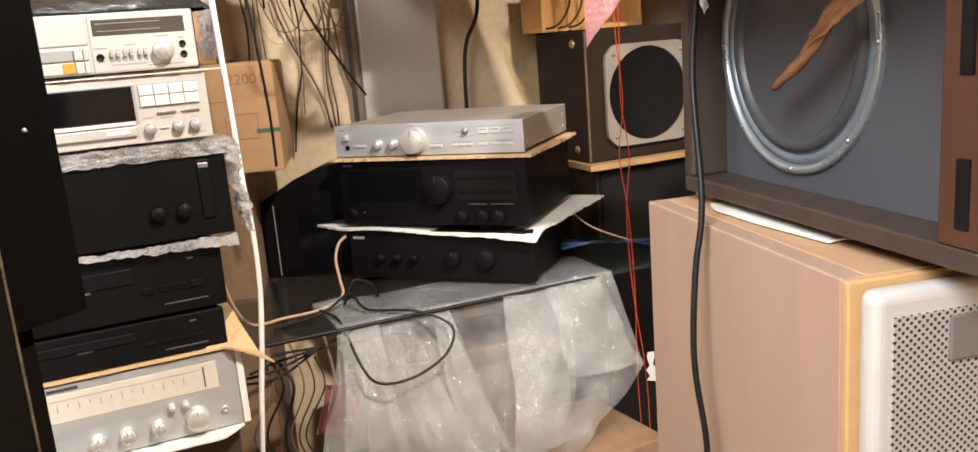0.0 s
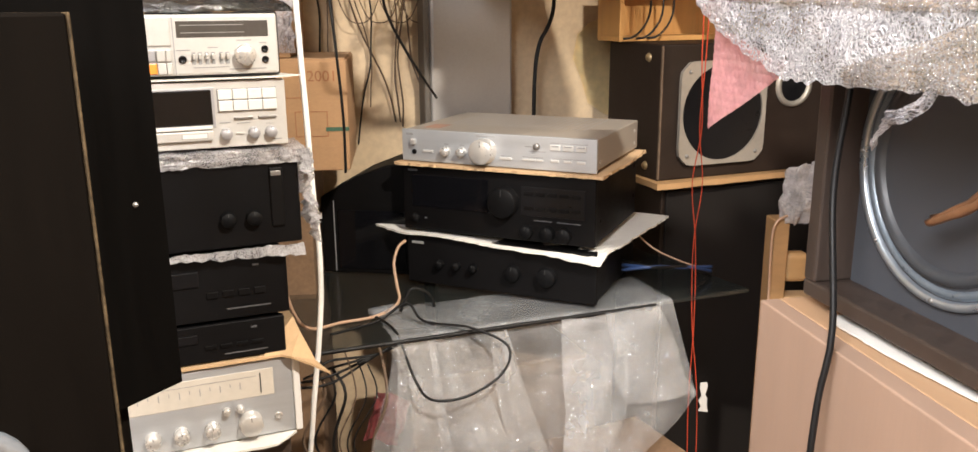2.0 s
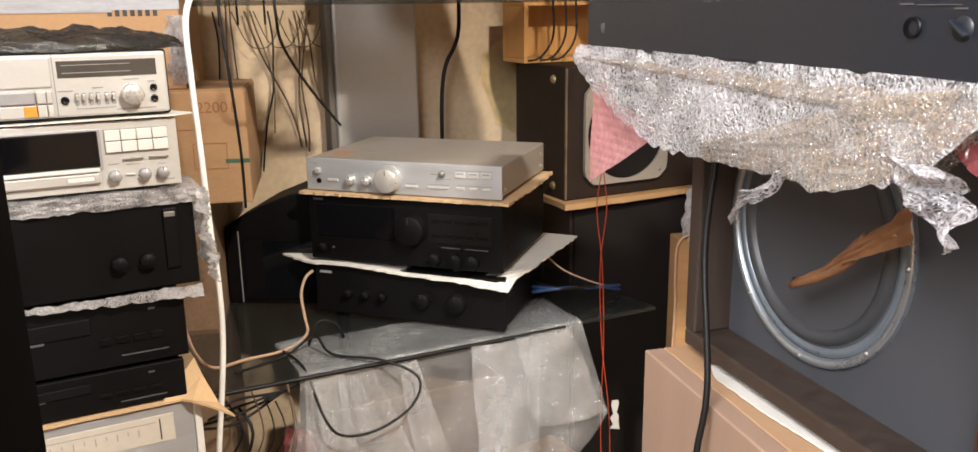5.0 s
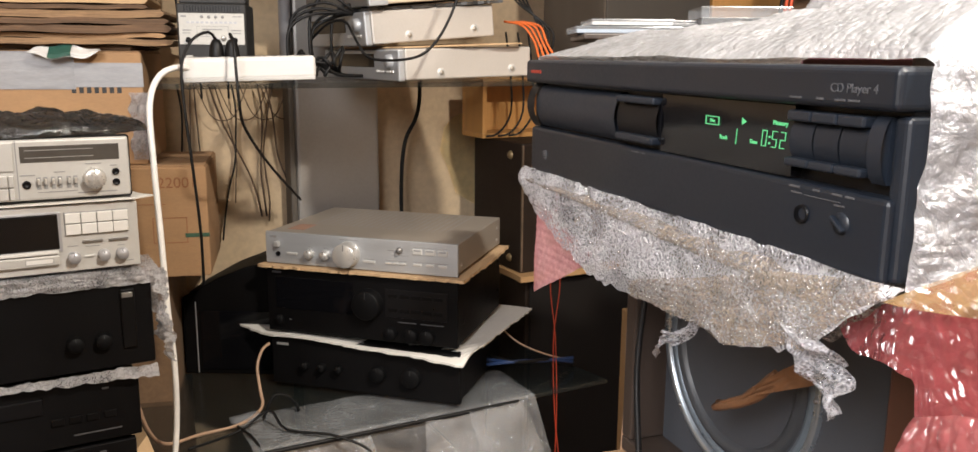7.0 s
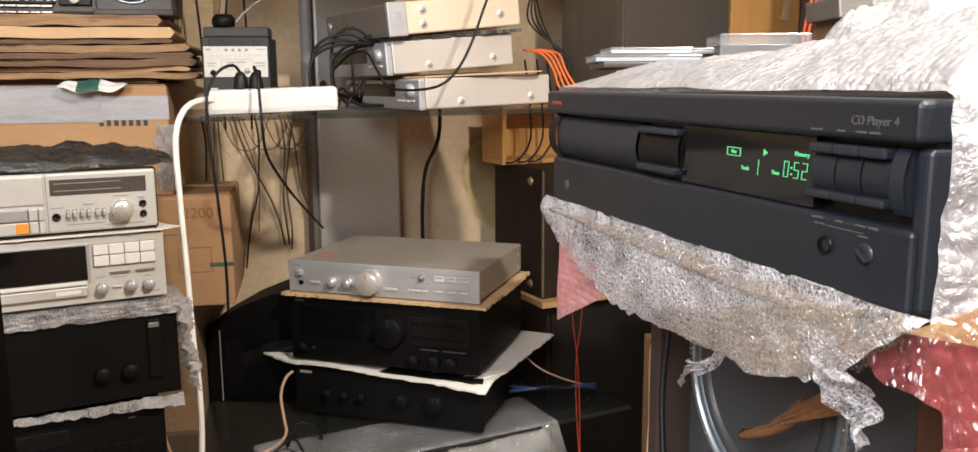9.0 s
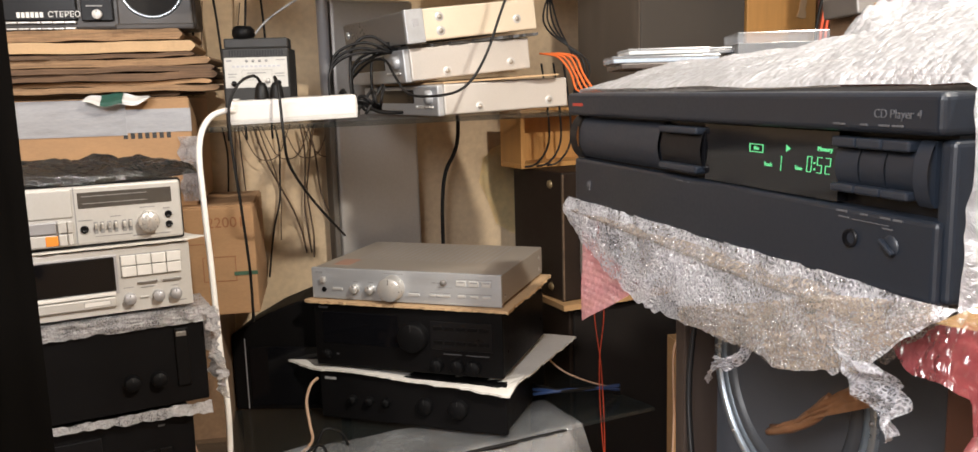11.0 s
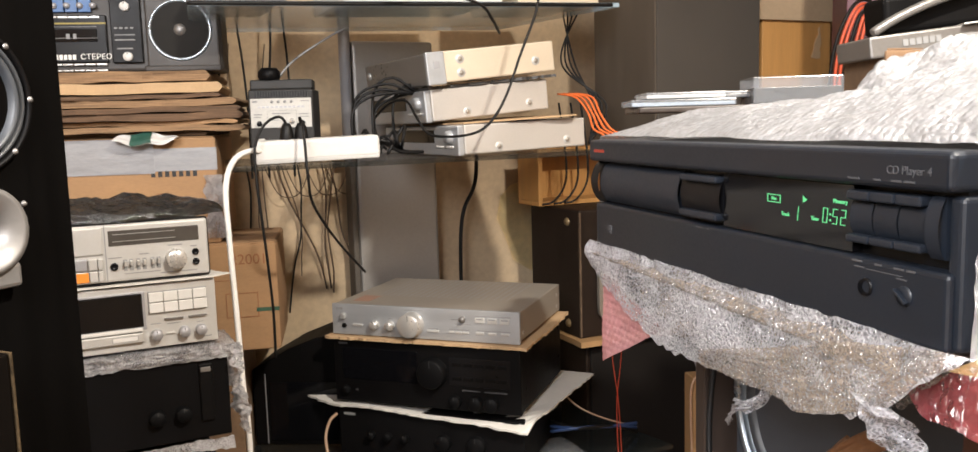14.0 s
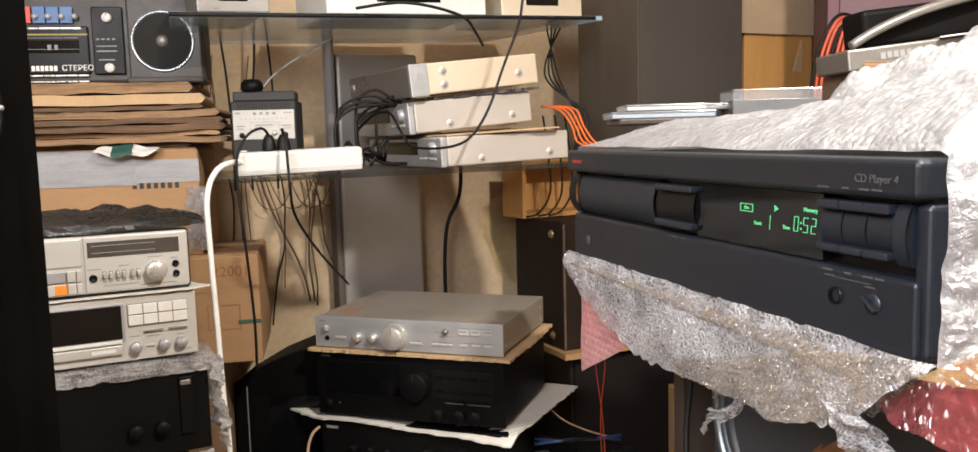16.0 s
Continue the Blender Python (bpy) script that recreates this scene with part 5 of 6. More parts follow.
def carton(name, right, y, z, w, d, h, material, label, turn=BX):
    c, s = math.cos(radians(turn)), math.sin(radians(turn))
    a = thing(name, pose(right - w * c, y - w * s, z, 0, 0, turn), label, "carton")
    part("body", box((0, 0, 0), (w, d, h), 0.003), material, a)
    part("flap", box((0.003, 0.003, h), (w - 0.003, d * 0.495, h + 0.003), 0.001), material, a)
    part("flap", box((0.003, d * 0.505, h), (w - 0.003, d - 0.003, h + 0.003), 0.001), material, a)
    return a


stand = carton("carton", -0.63, 1.752, 0.0, 0.36, 0.30, 0.955, CARDD, "tall worn brown carton on the floor")
small = carton("carton", -0.538, 1.745, 0.96, 0.34, 0.26, 0.222, CARD, "brown carton with green tape and a printed number")
up = Matrix.Rotation(radians(90), 4, "X")
writing("22001", 0.030, Matrix.Translation((0.285, -0.0004, 0.190)) @ up, BROWNINK, small, "printed_number")
part("green_tape", box((0.295, -0.0012, 0.081), (0.3412, 0.001, 0.089)), GREENTAPE, small, "green adhesive tape")
bars([(0.235, 0.30, 0.120, 0.1215), (0.235, 0.30, 0.070, 0.0715), (0.298, 0.2995, 0.07, 0.12), (0.235, 0.2365, 0.07, 0.12), (0.2, 0.26, 0.148, 0.1495)], -0.0004, BROWNINK, small, "printed_drawing")
big = carton("carton", -0.650, 1.742, 1.186, 0.42, 0.28, 0.216, CARD, "brown carton closed with silver tape")
part("silver_tape", box((0.02, -0.0016, 0.150), (0.4215, 0.002, 0.196)), DUCT, big, "wide silver duct tape")
part("silver_tape", box((0.02, -0.0022, 0.146), (0.30, 0.0018, 0.2165)), DUCT, big, "wide silver duct tape")
bars([(0.292 + 0.0135 * k, 0.300 + 0.0135 * k, 0.1385, 0.1505) for k in range(7)], -0.0004, INK, big, "printed_mark")
bars([(0.3, 0.312, 0.095, 0.0965), (0.3, 0.312, 0.104, 0.1055), (0.305, 0.307, 0.095, 0.105)], -0.0004, BROWNINK, big, "printed_sign")


def side_film():
    def fn(u, v):
        return (0.395 + 0.035 * u + wavy(u, v, 0.01, 6, 3), -0.004 - 0.01 * abs(wavy(u, v, 1, 9, 2)), 0.01 + 0.13 * v)
    part("loose_tape", sheet(10, 34, fn), WRAP, big, "loose clear tape")


side_film()
rnd = random.Random(5)
zz = 1.4055
LAYERS = surf("worn_layered_cardboard", (0.20, 0.115, 0.06), 0.88, 0.0, 0.6, 7, 60, 0.4, (1.6, 1.6, 45), second=(0.42, 0.26, 0.14))
LAYERD = surf("dark_layered_cardboard", (0.085, 0.05, 0.03), 0.88, 0.0, 0.6, 7, 60, 0.4, (1.6, 1.6, 45), second=(0.22, 0.13, 0.075))
for k, (h, right, mt) in enumerate(((0.010, -0.665, LAYERD), (0.013, -0.585, LAYERS), (0.010, -0.600, CARD), (0.017, -0.588, LAYERD), (0.012, -0.592, LAYERD), (0.017, -0.600, LAYERS), (0.009, -0.632, LAYERD), (0.024, -0.628, CARDL), (0.024, -0.652, LAYERS))):
    w, d = 0.44 + 0.01 * (k % 3), 0.30
    t = BX + (-2, 3, -3, 2, 4, -1, 2, 3, 0)[k]
    c, s = math.cos(radians(t)), math.sin(radians(t))
    bm = bmesh.new()
    nx = 60
    prof = []
    for i in range(nx + 1):
        u = i / nx
        wob = 0.003 * noise.noise(Vector((u * 6, k * 3.1, 0)))
        edge = min(1.0, (1 - u) * 150) ** 0.5 * (0.9 + 0.1 * noise.noise(Vector((u * 7, k * 1.7, 4))))
        prof.append((w * u, h * 0.5 + wob * 1.3, max(0.0014, h * 0.47 * edge)))
    rows = []
    for yy in (0.0, d):
        rows.append([[bm.verts.new((x, yy + 0.004 * noise.noise(Vector((x * 30, k, yy))), zc + sgn * hh)) for x, zc, hh in prof] for sgn in (-1, 1)])
    for i in range(nx):
        for q in ((rows[0][0], rows[0][1]), (rows[1][1], rows[1][0]), (rows[0][1], rows[1][1]), (rows[1][0], rows[0][0])):
            bm.faces.new((q[0][i], q[0][i + 1], q[1][i + 1], q[1][i]))
    for i in (0, nx):
        bm.faces.new((rows[0][0][i], rows[0][1][i], rows[1][1][i], rows[1][0][i]))
    bmesh.ops.recalc_face_normals(bm, faces=bm.faces[:])
    solo("flattened_carton", bm, mt, "flattened brown cardboard box in a stack", "cardboard", pose(right - w * c, 1.742 - w * s, zz, 0, 0, t), "flattened cartons")
    zz += h * 0.96


def cloth():
    def fn(u, v):
        x = 0.125 * u
        e = math.sin(math.pi * min(1, max(0, u))) ** 0.6
        return (x, -0.010 - 0.02 * v + wavy(u, v, 0.006, 4, 2), 0.012 * e * (1 - v) - 0.012 * v * e + 0.003 * math.sin(u * 14))
    ob = thing("plastic_bag", pose(-0.835, 1.690, 1.402, 0, 0, BX), "white and green plastic bag on the carton", "plastic bag")
    part("bag", sheet(30, 10, fn), WHITE, ob)

    def green(u, v):
        p = fn(0.28 + 0.32 * u, v)
        return (p[0], p[1] - 0.003, p[2] + 0.0015)
    part("green_print", sheet(14, 10, green), surf("green_print", (0.03, 0.10, 0.075), 0.5), ob)


cloth()


def black_bag():
    def fn(u, v):
        a, b = u * 2 * math.pi, v
        r = 0.16 * math.sin(math.pi * b * 0.5) ** 0.8
        h = 0.030 * (1 - b ** 2)
        k = 0.022 * abs(wavy(math.cos(a) * b, math.sin(a) * b, 1, 5, 3)) + 0.012 * abs(wavy(math.cos(a) * b, math.sin(a) * b, 1, 14, 8)) - 0.008
        return (0.29 + 1.15 * r * math.cos(a), 0.10 + 0.62 * r * math.sin(a), max(0.0005, h + k * (1 - b) + 0.002 * math.sin(9 * a) * b))
    return solo("black_bag", sheet(120, 50, fn), BLACKBAG, "crumpled black plastic bag on the cassette deck", "bag", deck_pose(1.2775))


black_bag()


def recorder():
    z = zz
    a = thing("radio_recorder", pose(-0.632 - 0.48 * math.cos(radians(BX)), 1.765 - 0.48 * math.sin(radians(BX)), z, 0, 0, BX), "vintage black radio cassette recorder with round loudspeakers, on flattened cartons", "radio recorder")
    body = surf("brown_black_plastic", (0.040, 0.034, 0.030), 0.5)
    part("case", box((0, 0.006, 0), (0.48, 0.11, 0.22), 0.008, 3), body, a)
    part("speaker_panel", box((0.335, -0.002, 0.006), (0.476, 0.008, 0.214), 0.004), body, a)
    part("base_lip", box((0.33, -0.006, 0.0), (0.478, 0.006, 0.012), 0.003), body, a)
    g = part("speaker_grille", lathe([(0, 0.008), (0.03, 0.007), (0.056, 0.001)], front(0.402, 0.082, -0.002), 44), surf("dark_mesh", (0.022, 0.021, 0.020), 0.8, 0, 0.3, 30, 500, 0.6, spec=0.2), a)
    part("grille_ring", lathe([(0.055, 0.0), (0.0565, 0.005), (0.060, 0.005), (0.062, 0)], front(0.402, 0.082, -0.002), 48), STEELRING, g, "chrome ring")
    part("centre_cap", lathe([(0, 0.012), (0.006, 0.012), (0.011, 0.009), (0.0125, 0.006)], front(0.402, 0.082, -0.002), 26), DARKSIL, g)
    g2 = part("tape_door", box((0.13, -0.004, 0.020), (0.262, 0.007, 0.112), 0.002), DEEP, a)
    part("tape_window", box((0.15, -0.005, 0.060), (0.245, -0.0035, 0.085), 0.001), WINDOW, a)
    bars([(0.15, 0.245, 0.089, 0.0900), (0.15, 0.245, 0.067, 0.0678), (0.187, 0.194, 0.066, 0.076), (0.2, 0.206, 0.066, 0.076)], -0.0054, GREYINK, a, "printed_mark")
    writing("СТЕРЕО", 0.0150, Matrix.Translation((0.240, -0.0047, 0.0305)) @ Matrix.Rotation(radians(90), 4, "X"), WHITEINK, a, "lettering")
    bars([(0.155 + 0.0082 * k, 0.161 + 0.0082 * k, 0.0255, 0.0355) for k in range(6)], -0.0045, WHITEINK, a, "type_mark")
    for k in range(6):
        part("key", box((0.135 + k * 0.021, -0.006, 0.0145), (0.154 + k * 0.021, 0.002, 0.0180), 0.0006), KNOB, a)
        part("key", box((0.135 + k * 0.021, -0.006, 0.0030), (0.154 + k * 0.021, 0.002, 0.0060), 0.0006), KNOB, a)
        part("key", box((0.135 + k * 0.0195, -0.006, 0.106), (0.153 + k * 0.0195, 0.002, 0.110), 0.0006), KNOB, a)
    part("yellow_line", box((0.13, -0.0046, 0.0945), (0.262, -0.0030, 0.0975)), surf("ochre_strip", (0.32, 0.25, 0.05), 0.5), a)
    part("red_field", box((0.13, -0.004, 0.118), (0.160, 0.002, 0.15), 0.001), REDP, a)
    for x in (0.162, 0.187, 0.212):
        part("blue_field", box((x + 0.001, -0.004, 0.118), (x + 0.024, 0.002, 0.15), 0.001), BLUEP, a)
    for k in range(5):
        part("dot_knob", lathe([(0, 0.010), (0.005, 0.010), (0.006, 0)], front(0.145 + k * 0.024, 0.130, -0.004), 16), GREYCOL, a)
    part("side_field", box((0.270, -0.004, 0.018), (0.328, 0.007, 0.15), 0.002), DEEP, a)
    for z_ in (0.030, 0.128):
        knob(a, 0.300, z_, 0.009, 0.014, WHITE)
    bars([(0.277 + 0.010 * k, 0.283 + 0.010 * k, 0.085, 0.088) for k in range(4)] + [(0.277, 0.315, 0.062, 0.0645), (0.28, 0.31, 0.045, 0.0475), (0.277, 0.315, 0.072, 0.074)], -0.0045, GREYINK, a, "printed_mark")
    return a


recorder()

# ---------- the far right: ring loudspeaker, orange box, tall black loudspeaker, boards ----------
RS = pose(0.100, 2.130, 0, 0, 0, 30)


RINGCASE = surf("worn_brown_black_case", (0.016, 0.0095, 0.0065), 0.55, 0.0, 0.4, 7, 160, 0.1, spec=0.25)
BRASS = surf("tarnished_brass", (0.30, 0.22, 0.12), 0.4, 0.6, 0.3, 30, 160, 0.1)


def ring_speaker():
    a = thing("loudspeaker", RS @ pose(0, 0, 0.872), "old black loudspeaker with a grey square-cornered driver ring", "loudspeaker")
    part("case", box((0, 0.004, 0), (0.50, 0.25, 0.322), 0.004), RINGCASE, a)
    part("worn_edge", box((-0.0015, -0.001, 0.004), (0.003, 0.006, 0.318), 0.001), surf("scuffed_edge", (0.10, 0.065, 0.04), 0.6, 0, 0.5, 30), a)
    bm = bmesh.new()
    outer, inner, n = [], [], 64
    for k in range(n):
        b = 2 * math.pi * k / n
        c, s = math.cos(b), math.sin(b)
        f = min(1 / max(abs(c), 1e-6), 1 / max(abs(s), 1e-6))
        ro = min(0.124 * f, 0.157)
        outer.append((0.172 + ro * c, 0.158 + ro * s))
        inner.append((0.172 + 0.115 * c, 0.158 + 0.115 * s))
    lay = []
    for y in (0.0, -0.010):
        lay.append(([bm.verts.new((x, y + 0.0, z)) for x, z in outer], [bm.verts.new((x, y + (0.002 if y < 0 else 0), z)) for x, z in inner]))
    for k in range(n):
        j = (k + 1) % n
        bm.faces.new((lay[1][0][k], lay[1][0][j], lay[1][1][j], lay[1][1][k]))
        bm.faces.new((lay[0][0][k], lay[0][0][j], lay[1][0][j], lay[1][0][k]))
        bm.faces.new((lay[1][1][k], lay[1][1][j], lay[0][1][j], lay[0][1][k]))
    bmesh.ops.recalc_face_normals(bm, faces=bm.faces[:])
    ring = part("driver_ring", bm, ALURING, a, "grey cast driver ring")
    part("cone", lathe([(0, -0.001), (0.03, -0.0015), (0.113, 0.003), (0.1155, 0.004)], front(0.172, 0.158, 0.0005), 48), DEEP, a)
    for sx in (-1, 1):
        for sz in (-1, 1):
            part("ring_screw", lathe([(0, 0.004), (0.004, 0.003), (0.005, 0)], front(0.172 + sx * 0.100, 0.158 + sz * 0.100, -0.010), 12), DARKSIL, ring)
    t = part("tweeter_ring", lathe([(0.040, 0.0), (0.043, 0.008), (0.052, 0.008), (0.055, 0)], front(0.385, 0.215, 0.002), 40), ALURING, a, "small grey tweeter ring")
    part("tweeter_cone", lathe([(0, 0.006), (0.012, 0.004), (0.040, 0.001)], front(0.385, 0.215, 0.002), 30), DEEP, t)
    for y, z in ((0.06, 0.29), (0.06, 0.03)):
        part("bolt", lathe([(0, 0.006), (0.008, 0.005), (0.011, 0)], Matrix.Translation((0.0, y, z)) @ Matrix.Rotation(radians(-90), 4, "Y"), 14), BRASS, a)
    return a


ring_speaker()
solo("plywood_board", ragged([(-0.015, -0.03), (0.25, -0.02), (0.52, -0.03), (0.52, 0.22), (-0.01, 0.2)], 0, 0.014, 0.04, 0.004), PLY, "raw plywood board under the ring loudspeaker", "board", RS @ pose(0, 0, 0.8575))
ll = thing("loudspeaker", RS, "black loudspeaker case below the plywood board", "loudspeaker")
part("case", box((0.02, 0.012, 0), (0.52, 0.22, 0.857), 0.004), RINGCASE, ll)
part("grille", box((0.03, 0.004, 0.05), (0.51, 0.0118, 0.845), 0.003), surf("dark_grille_cloth", (0.009, 0.007, 0.006), 0.9, 0, 0.25, 4, 400, 0.3, spec=0.2), ll)


def orange_box():
    a = thing("wooden_box", RS @ pose(-0.030, 0.150, 1.1955), "orange pine box with black cables in front", "box")
    part("back", box((0, 0.10, 0), (0.30, 0.112, 0.150), 0.001), YELLOWWOOD, a)
    part("bottom", box((0, 0, 0), (0.30, 0.0995, 0.012), 0.001), YELLOWWOOD, a)
    part("top", box((0, 0, 0.138), (0.30, 0.0995, 0.150), 0.001), YELLOWWOOD, a)
    part("end", box((0, 0, 0.0125), (0.012, 0.0995, 0.1375), 0.001), YELLOWWOOD, a)
    part("end", box((0.288, 0, 0.0125), (0.30, 0.0995, 0.1375), 0.001), YELLOWWOOD, a)


orange_box()
for k, dx in enumerate((0.04, 0.075, 0.105)):
    m = RS @ pose(-0.02, 0.125, 1.20)
    pts = [m @ Vector(p) for p in ((dx, 0.0, 0.26), (dx + 0.01, -0.01, 0.15), (dx + 0.005, -0.02, 0.06), (dx - 0.03, -0.02, 0.012), (dx - 0.06, -0.01, 0.004))]
    solo("cable", tube(pts, 0.0028), CABLEB, "black cable looped in front of the pine box", "cable", group="cables by the pine box")

TB = pose(0.280, 2.100, 1.3465, 0, 0, 30)


SATINBROWN = surf("satin_dark_brown_board", (0.085, 0.068, 0.053), 0.5, 0.0, 0.25, 4, 160, 0.05, (8, 8, 1))


def tall_black():
    a = thing("loudspeaker", TB, "tall plain black loudspeaker case", "loudspeaker")
    part("case", box((0, 0.003, 0), (0.323, 0.26, 1.02), 0.004), SATINBROWN, a)
    part("grille", box((0.004, -0.004, 0.004), (0.319, 0.0028, 1.016), 0.002), surf("black_cloth", (0.055, 0.047, 0.039), 0.8, 0, 0.2, 4, 400, 0.3), a)
    part("edge_line", box((-0.001, -0.001, 0), (0.003, 0.003, 1.02)), SATINBROWN, a)


tall_black()
solo("shelf_board", box((-0.05, -0.05, 0), (0.85, 0.16, 0.020), 0.002), DARKWOOD, "dark board that carries the tall loudspeaker", "board", TB @ pose(0.07, 0.03, -0.0203))
solo("board_support", box((0.35, 0.02, 0), (0.42, 0.14, 1.3255), 0.002), DARKWOOD, "dark upright under the board", "upright", pose(0.280, 2.100, 0, 0, 0, 30))


def pine_cabinet():
    a = thing("pine_cabinet", pose(0.280, 2.100, 0, 0, 0, 30) @ pose(0.36, 0.03, 0), "orange pine cabinet with a beige top rail", "cabinet")
    part("side", box((0, 0, 0), (0.24, 0.20, 2.0), 0.003), YELLOWWOOD, a)
    part("rail", box((-0.05, -0.012, 1.655), (0.235, -0.0005, 1.75), 0.002), BEIGE, a)
    part("torn_edge", ragged([(0.17, 0), (0.20, 0.0), (0.20, 0.09), (0.185, 0.05)], 0, 0.002), CARDL, a).matrix_local = pose(0, -0.001, 1.56, 90)
    return a


pine_cabinet()


def maroon_shelf():
    a = thing("maroon_cabinet", pose(0.690, 2.02, 0, 0, 0, -12), "maroon painted shelf cabinet with cables over its edge", "cabinet")
    part("upright", box((0, 0, 0), (0.025, 0.30, 2.2), 0.002), PURPLE, a)
    part("back", box((0.0252, 0.28, 0), (0.80, 0.30, 2.2)), PURPLE, a)
    part("shelf", box((0.0252, 0.02, 1.40), (0.80, 0.2795, 1.425), 0.002), PURPLE, a)
    part("rail", box((0.0252, 0.0, 1.56), (0.80, 0.019, 1.70), 0.002), PURPLE, a)
    return a


maroon_shelf()


# ---------- board behind the player with cases and boxes ----------
solo("shelf_board", box((0.15, 1.20, 1.423), (0.80, 1.42, 1.431), 0.002), DARKWOOD, "dark shelf board behind the disc player", "board")
solo("shelf_post", box((0.62, 1.20, 0.0), (0.70, 1.30, 1.4228), 0.002), DARKWOOD, "dark post that carries the shelf board", "post")


def cd_case(x, y, z, turn, material, label, w, d, h, core):
    a = thing("cd_case", pose(x, y, z, 0, 0, turn), label, "disc case", "disc cases on the board")
    part("tray", box((0.002, 0.002, 0.001), (w - 0.002, d - 0.002, h * 0.6), 0.0006), core, a)
    part("lid", box((0, 0, 0.0), (w, d, h), 0.0015), material, a)
    return a


cd_case(0.142, 1.235, 1.4315, 2, CASE, "pale blue disc case lying on the board", 0.145, 0.11, 0.010, surf("pale_blue_insert", (0.30, 0.36, 0.44), 0.5))
cd_case(0.163, 1.238, 1.4420, 3, CASE, "clear disc case with a white insert on another", 0.112, 0.10, 0.009, WHITE)
cd_case(0.276, 1.270, 1.4420, 0, CASE, "clear disc case behind another one", 0.060, 0.08, 0.009, DARKSIL)
cd_case(0.305, 1.225, 1.4315, -3, CASE, "thick clear plastic case with a dark inlay", 0.118, 0.11, 0.036, surf("smoky_inlay", (0.035, 0.033, 0.032), 0.3, 0.0, 0.3, 40))
carton("carton", 0.79, 1.28, 1.4315, 0.30, 0.14, 0.068, CARDD, "low brown carton on the board", 4)
fb = thing("flat_box", pose(0.472, 1.262, 1.4880, 0, -6, 3), "flat black box with pale print and a paper slip", "box")
part("body", box((0, 0, 0), (0.30, 0.12, 0.030), 0.003), DARKSIL, fb)
part("paper_slip", ragged([(0.125, -0.012), (0.29, -0.010), (0.29, 0.06), (0.14, 0.05)], 0.0302, 0.0320, 0.02, 0.002), PAPER, fb)
bars([(0.045 + 0.009 * k, 0.052 + 0.009 * k, 0.012, 0.021) for k in range(6)] + [(0.115, 0.15, 0.010, 0.018)], -0.0004, GREYINK, fb)
st_ = thing("strap_case", pose(0.505, 1.31, 1.5260, 0, -6, 6), "black case with a carrying strap on the flat box", "case")
part("body", box((0.03, 0.05, 0), (0.30, 0.12, 0.055), 0.008, 3), BLACKM, st_)
part("strap", tube([(0.0, 0.03, 0.004), (0.04, 0.03, 0.022), (0.10, 0.028, 0.040), (0.17, 0.03, 0.052), (0.26, 0.04, 0.060)], 0.007), DARKSIL, st_)

# ---------- cables ----------
def cable(points, r, material, label, group="", name="cable"):
    return solo(name, tube(points, r), material, label, "cable", group=group)


# white mains lead of the strip
cable([(-0.49, 1.555, 1.375), (-0.502, 1.535, 1.378), (-0.520, 1.50, 1.365), (-0.528, 1.47, 1.32), (-0.520, 1.45, 1.22), (-0.512, 1.44, 1.10), (-0.505, 1.43, 0.98), (-0.500, 1.43, 0.90), (-0.505, 1.44, 0.80), (-0.515, 1.44, 0.70), (-0.535, 1.44, 0.55), (-0.55, 1.45, 0.40), (-0.54, 1.46, 0.02)],
      0.0052, CABLEW, "thick white mains lead hanging from the strip")
# black cord behind the amplifier
WX, WY = Vector((0.866, 0.5, 0)), Vector((-0.5, 0.866, 0))


def on_wall(s, z, off=0.03):
    p = Vector((-0.38, 2.30, 0)) + WX * s - WY * off
    return (p.x, p.y, z)


cable([on_wall(0.190, 1.36, 0.10), on_wall(0.188, 1.28, 0.10), on_wall(0.175, 1.235, 0.10), on_wall(0.150, 1.19, 0.10), on_wall(0.138, 1.12, 0.10), on_wall(0.135, 1.0, 0.10), on_wall(0.14, 0.85, 0.10)], 0.0055, CABLEB, "black mains cord hanging from the middle tier")
# thin cables on the wall left of the column
rnd = random.Random(11)
DUSTY = surf("dusty_cable", (0.10, 0.062, 0.038), 0.7)
for k in range(11):
    s0 = -0.42 + 0.028 * k
    sx = s0 + rnd.uniform(-0.02, 0.02)
    zt = rnd.choice((1.33, 1.33, 1.62))
    pts = []
    zb = rnd.uniform(0.95, 1.05)
    for j in range(7):
        f = j / 6
        pts.append(on_wall(sx + (0.10 if k % 4 == 0 else 0.03) * f * (1 if k % 3 else -1) + 0.012 * math.sin(f * 5 + k), zt + (zb - zt) * f, 0.02 + 0.02 * rnd.random()))
    cable(pts, rnd.choice((0.0013, 0.0016, 0.0022)), CABLEB if k % 5 == 1 else DUSTY, "thin dusty cable hanging against the wall", "cables on the wall")
for k in range(4):
    s = -0.36 + 0.05 * k
    cable([on_wall(s, 1.33, 0.05), on_wall(s + 0.03, 1.26, 0.05), on_wall(s + 0.06, 1.245, 0.05), on_wall(s + 0.09, 1.26, 0.05), on_wall(s + 0.12, 1.33, 0.05)], 0.0013, DUSTY, "thin cable looped under the middle tier", "cables on the wall")
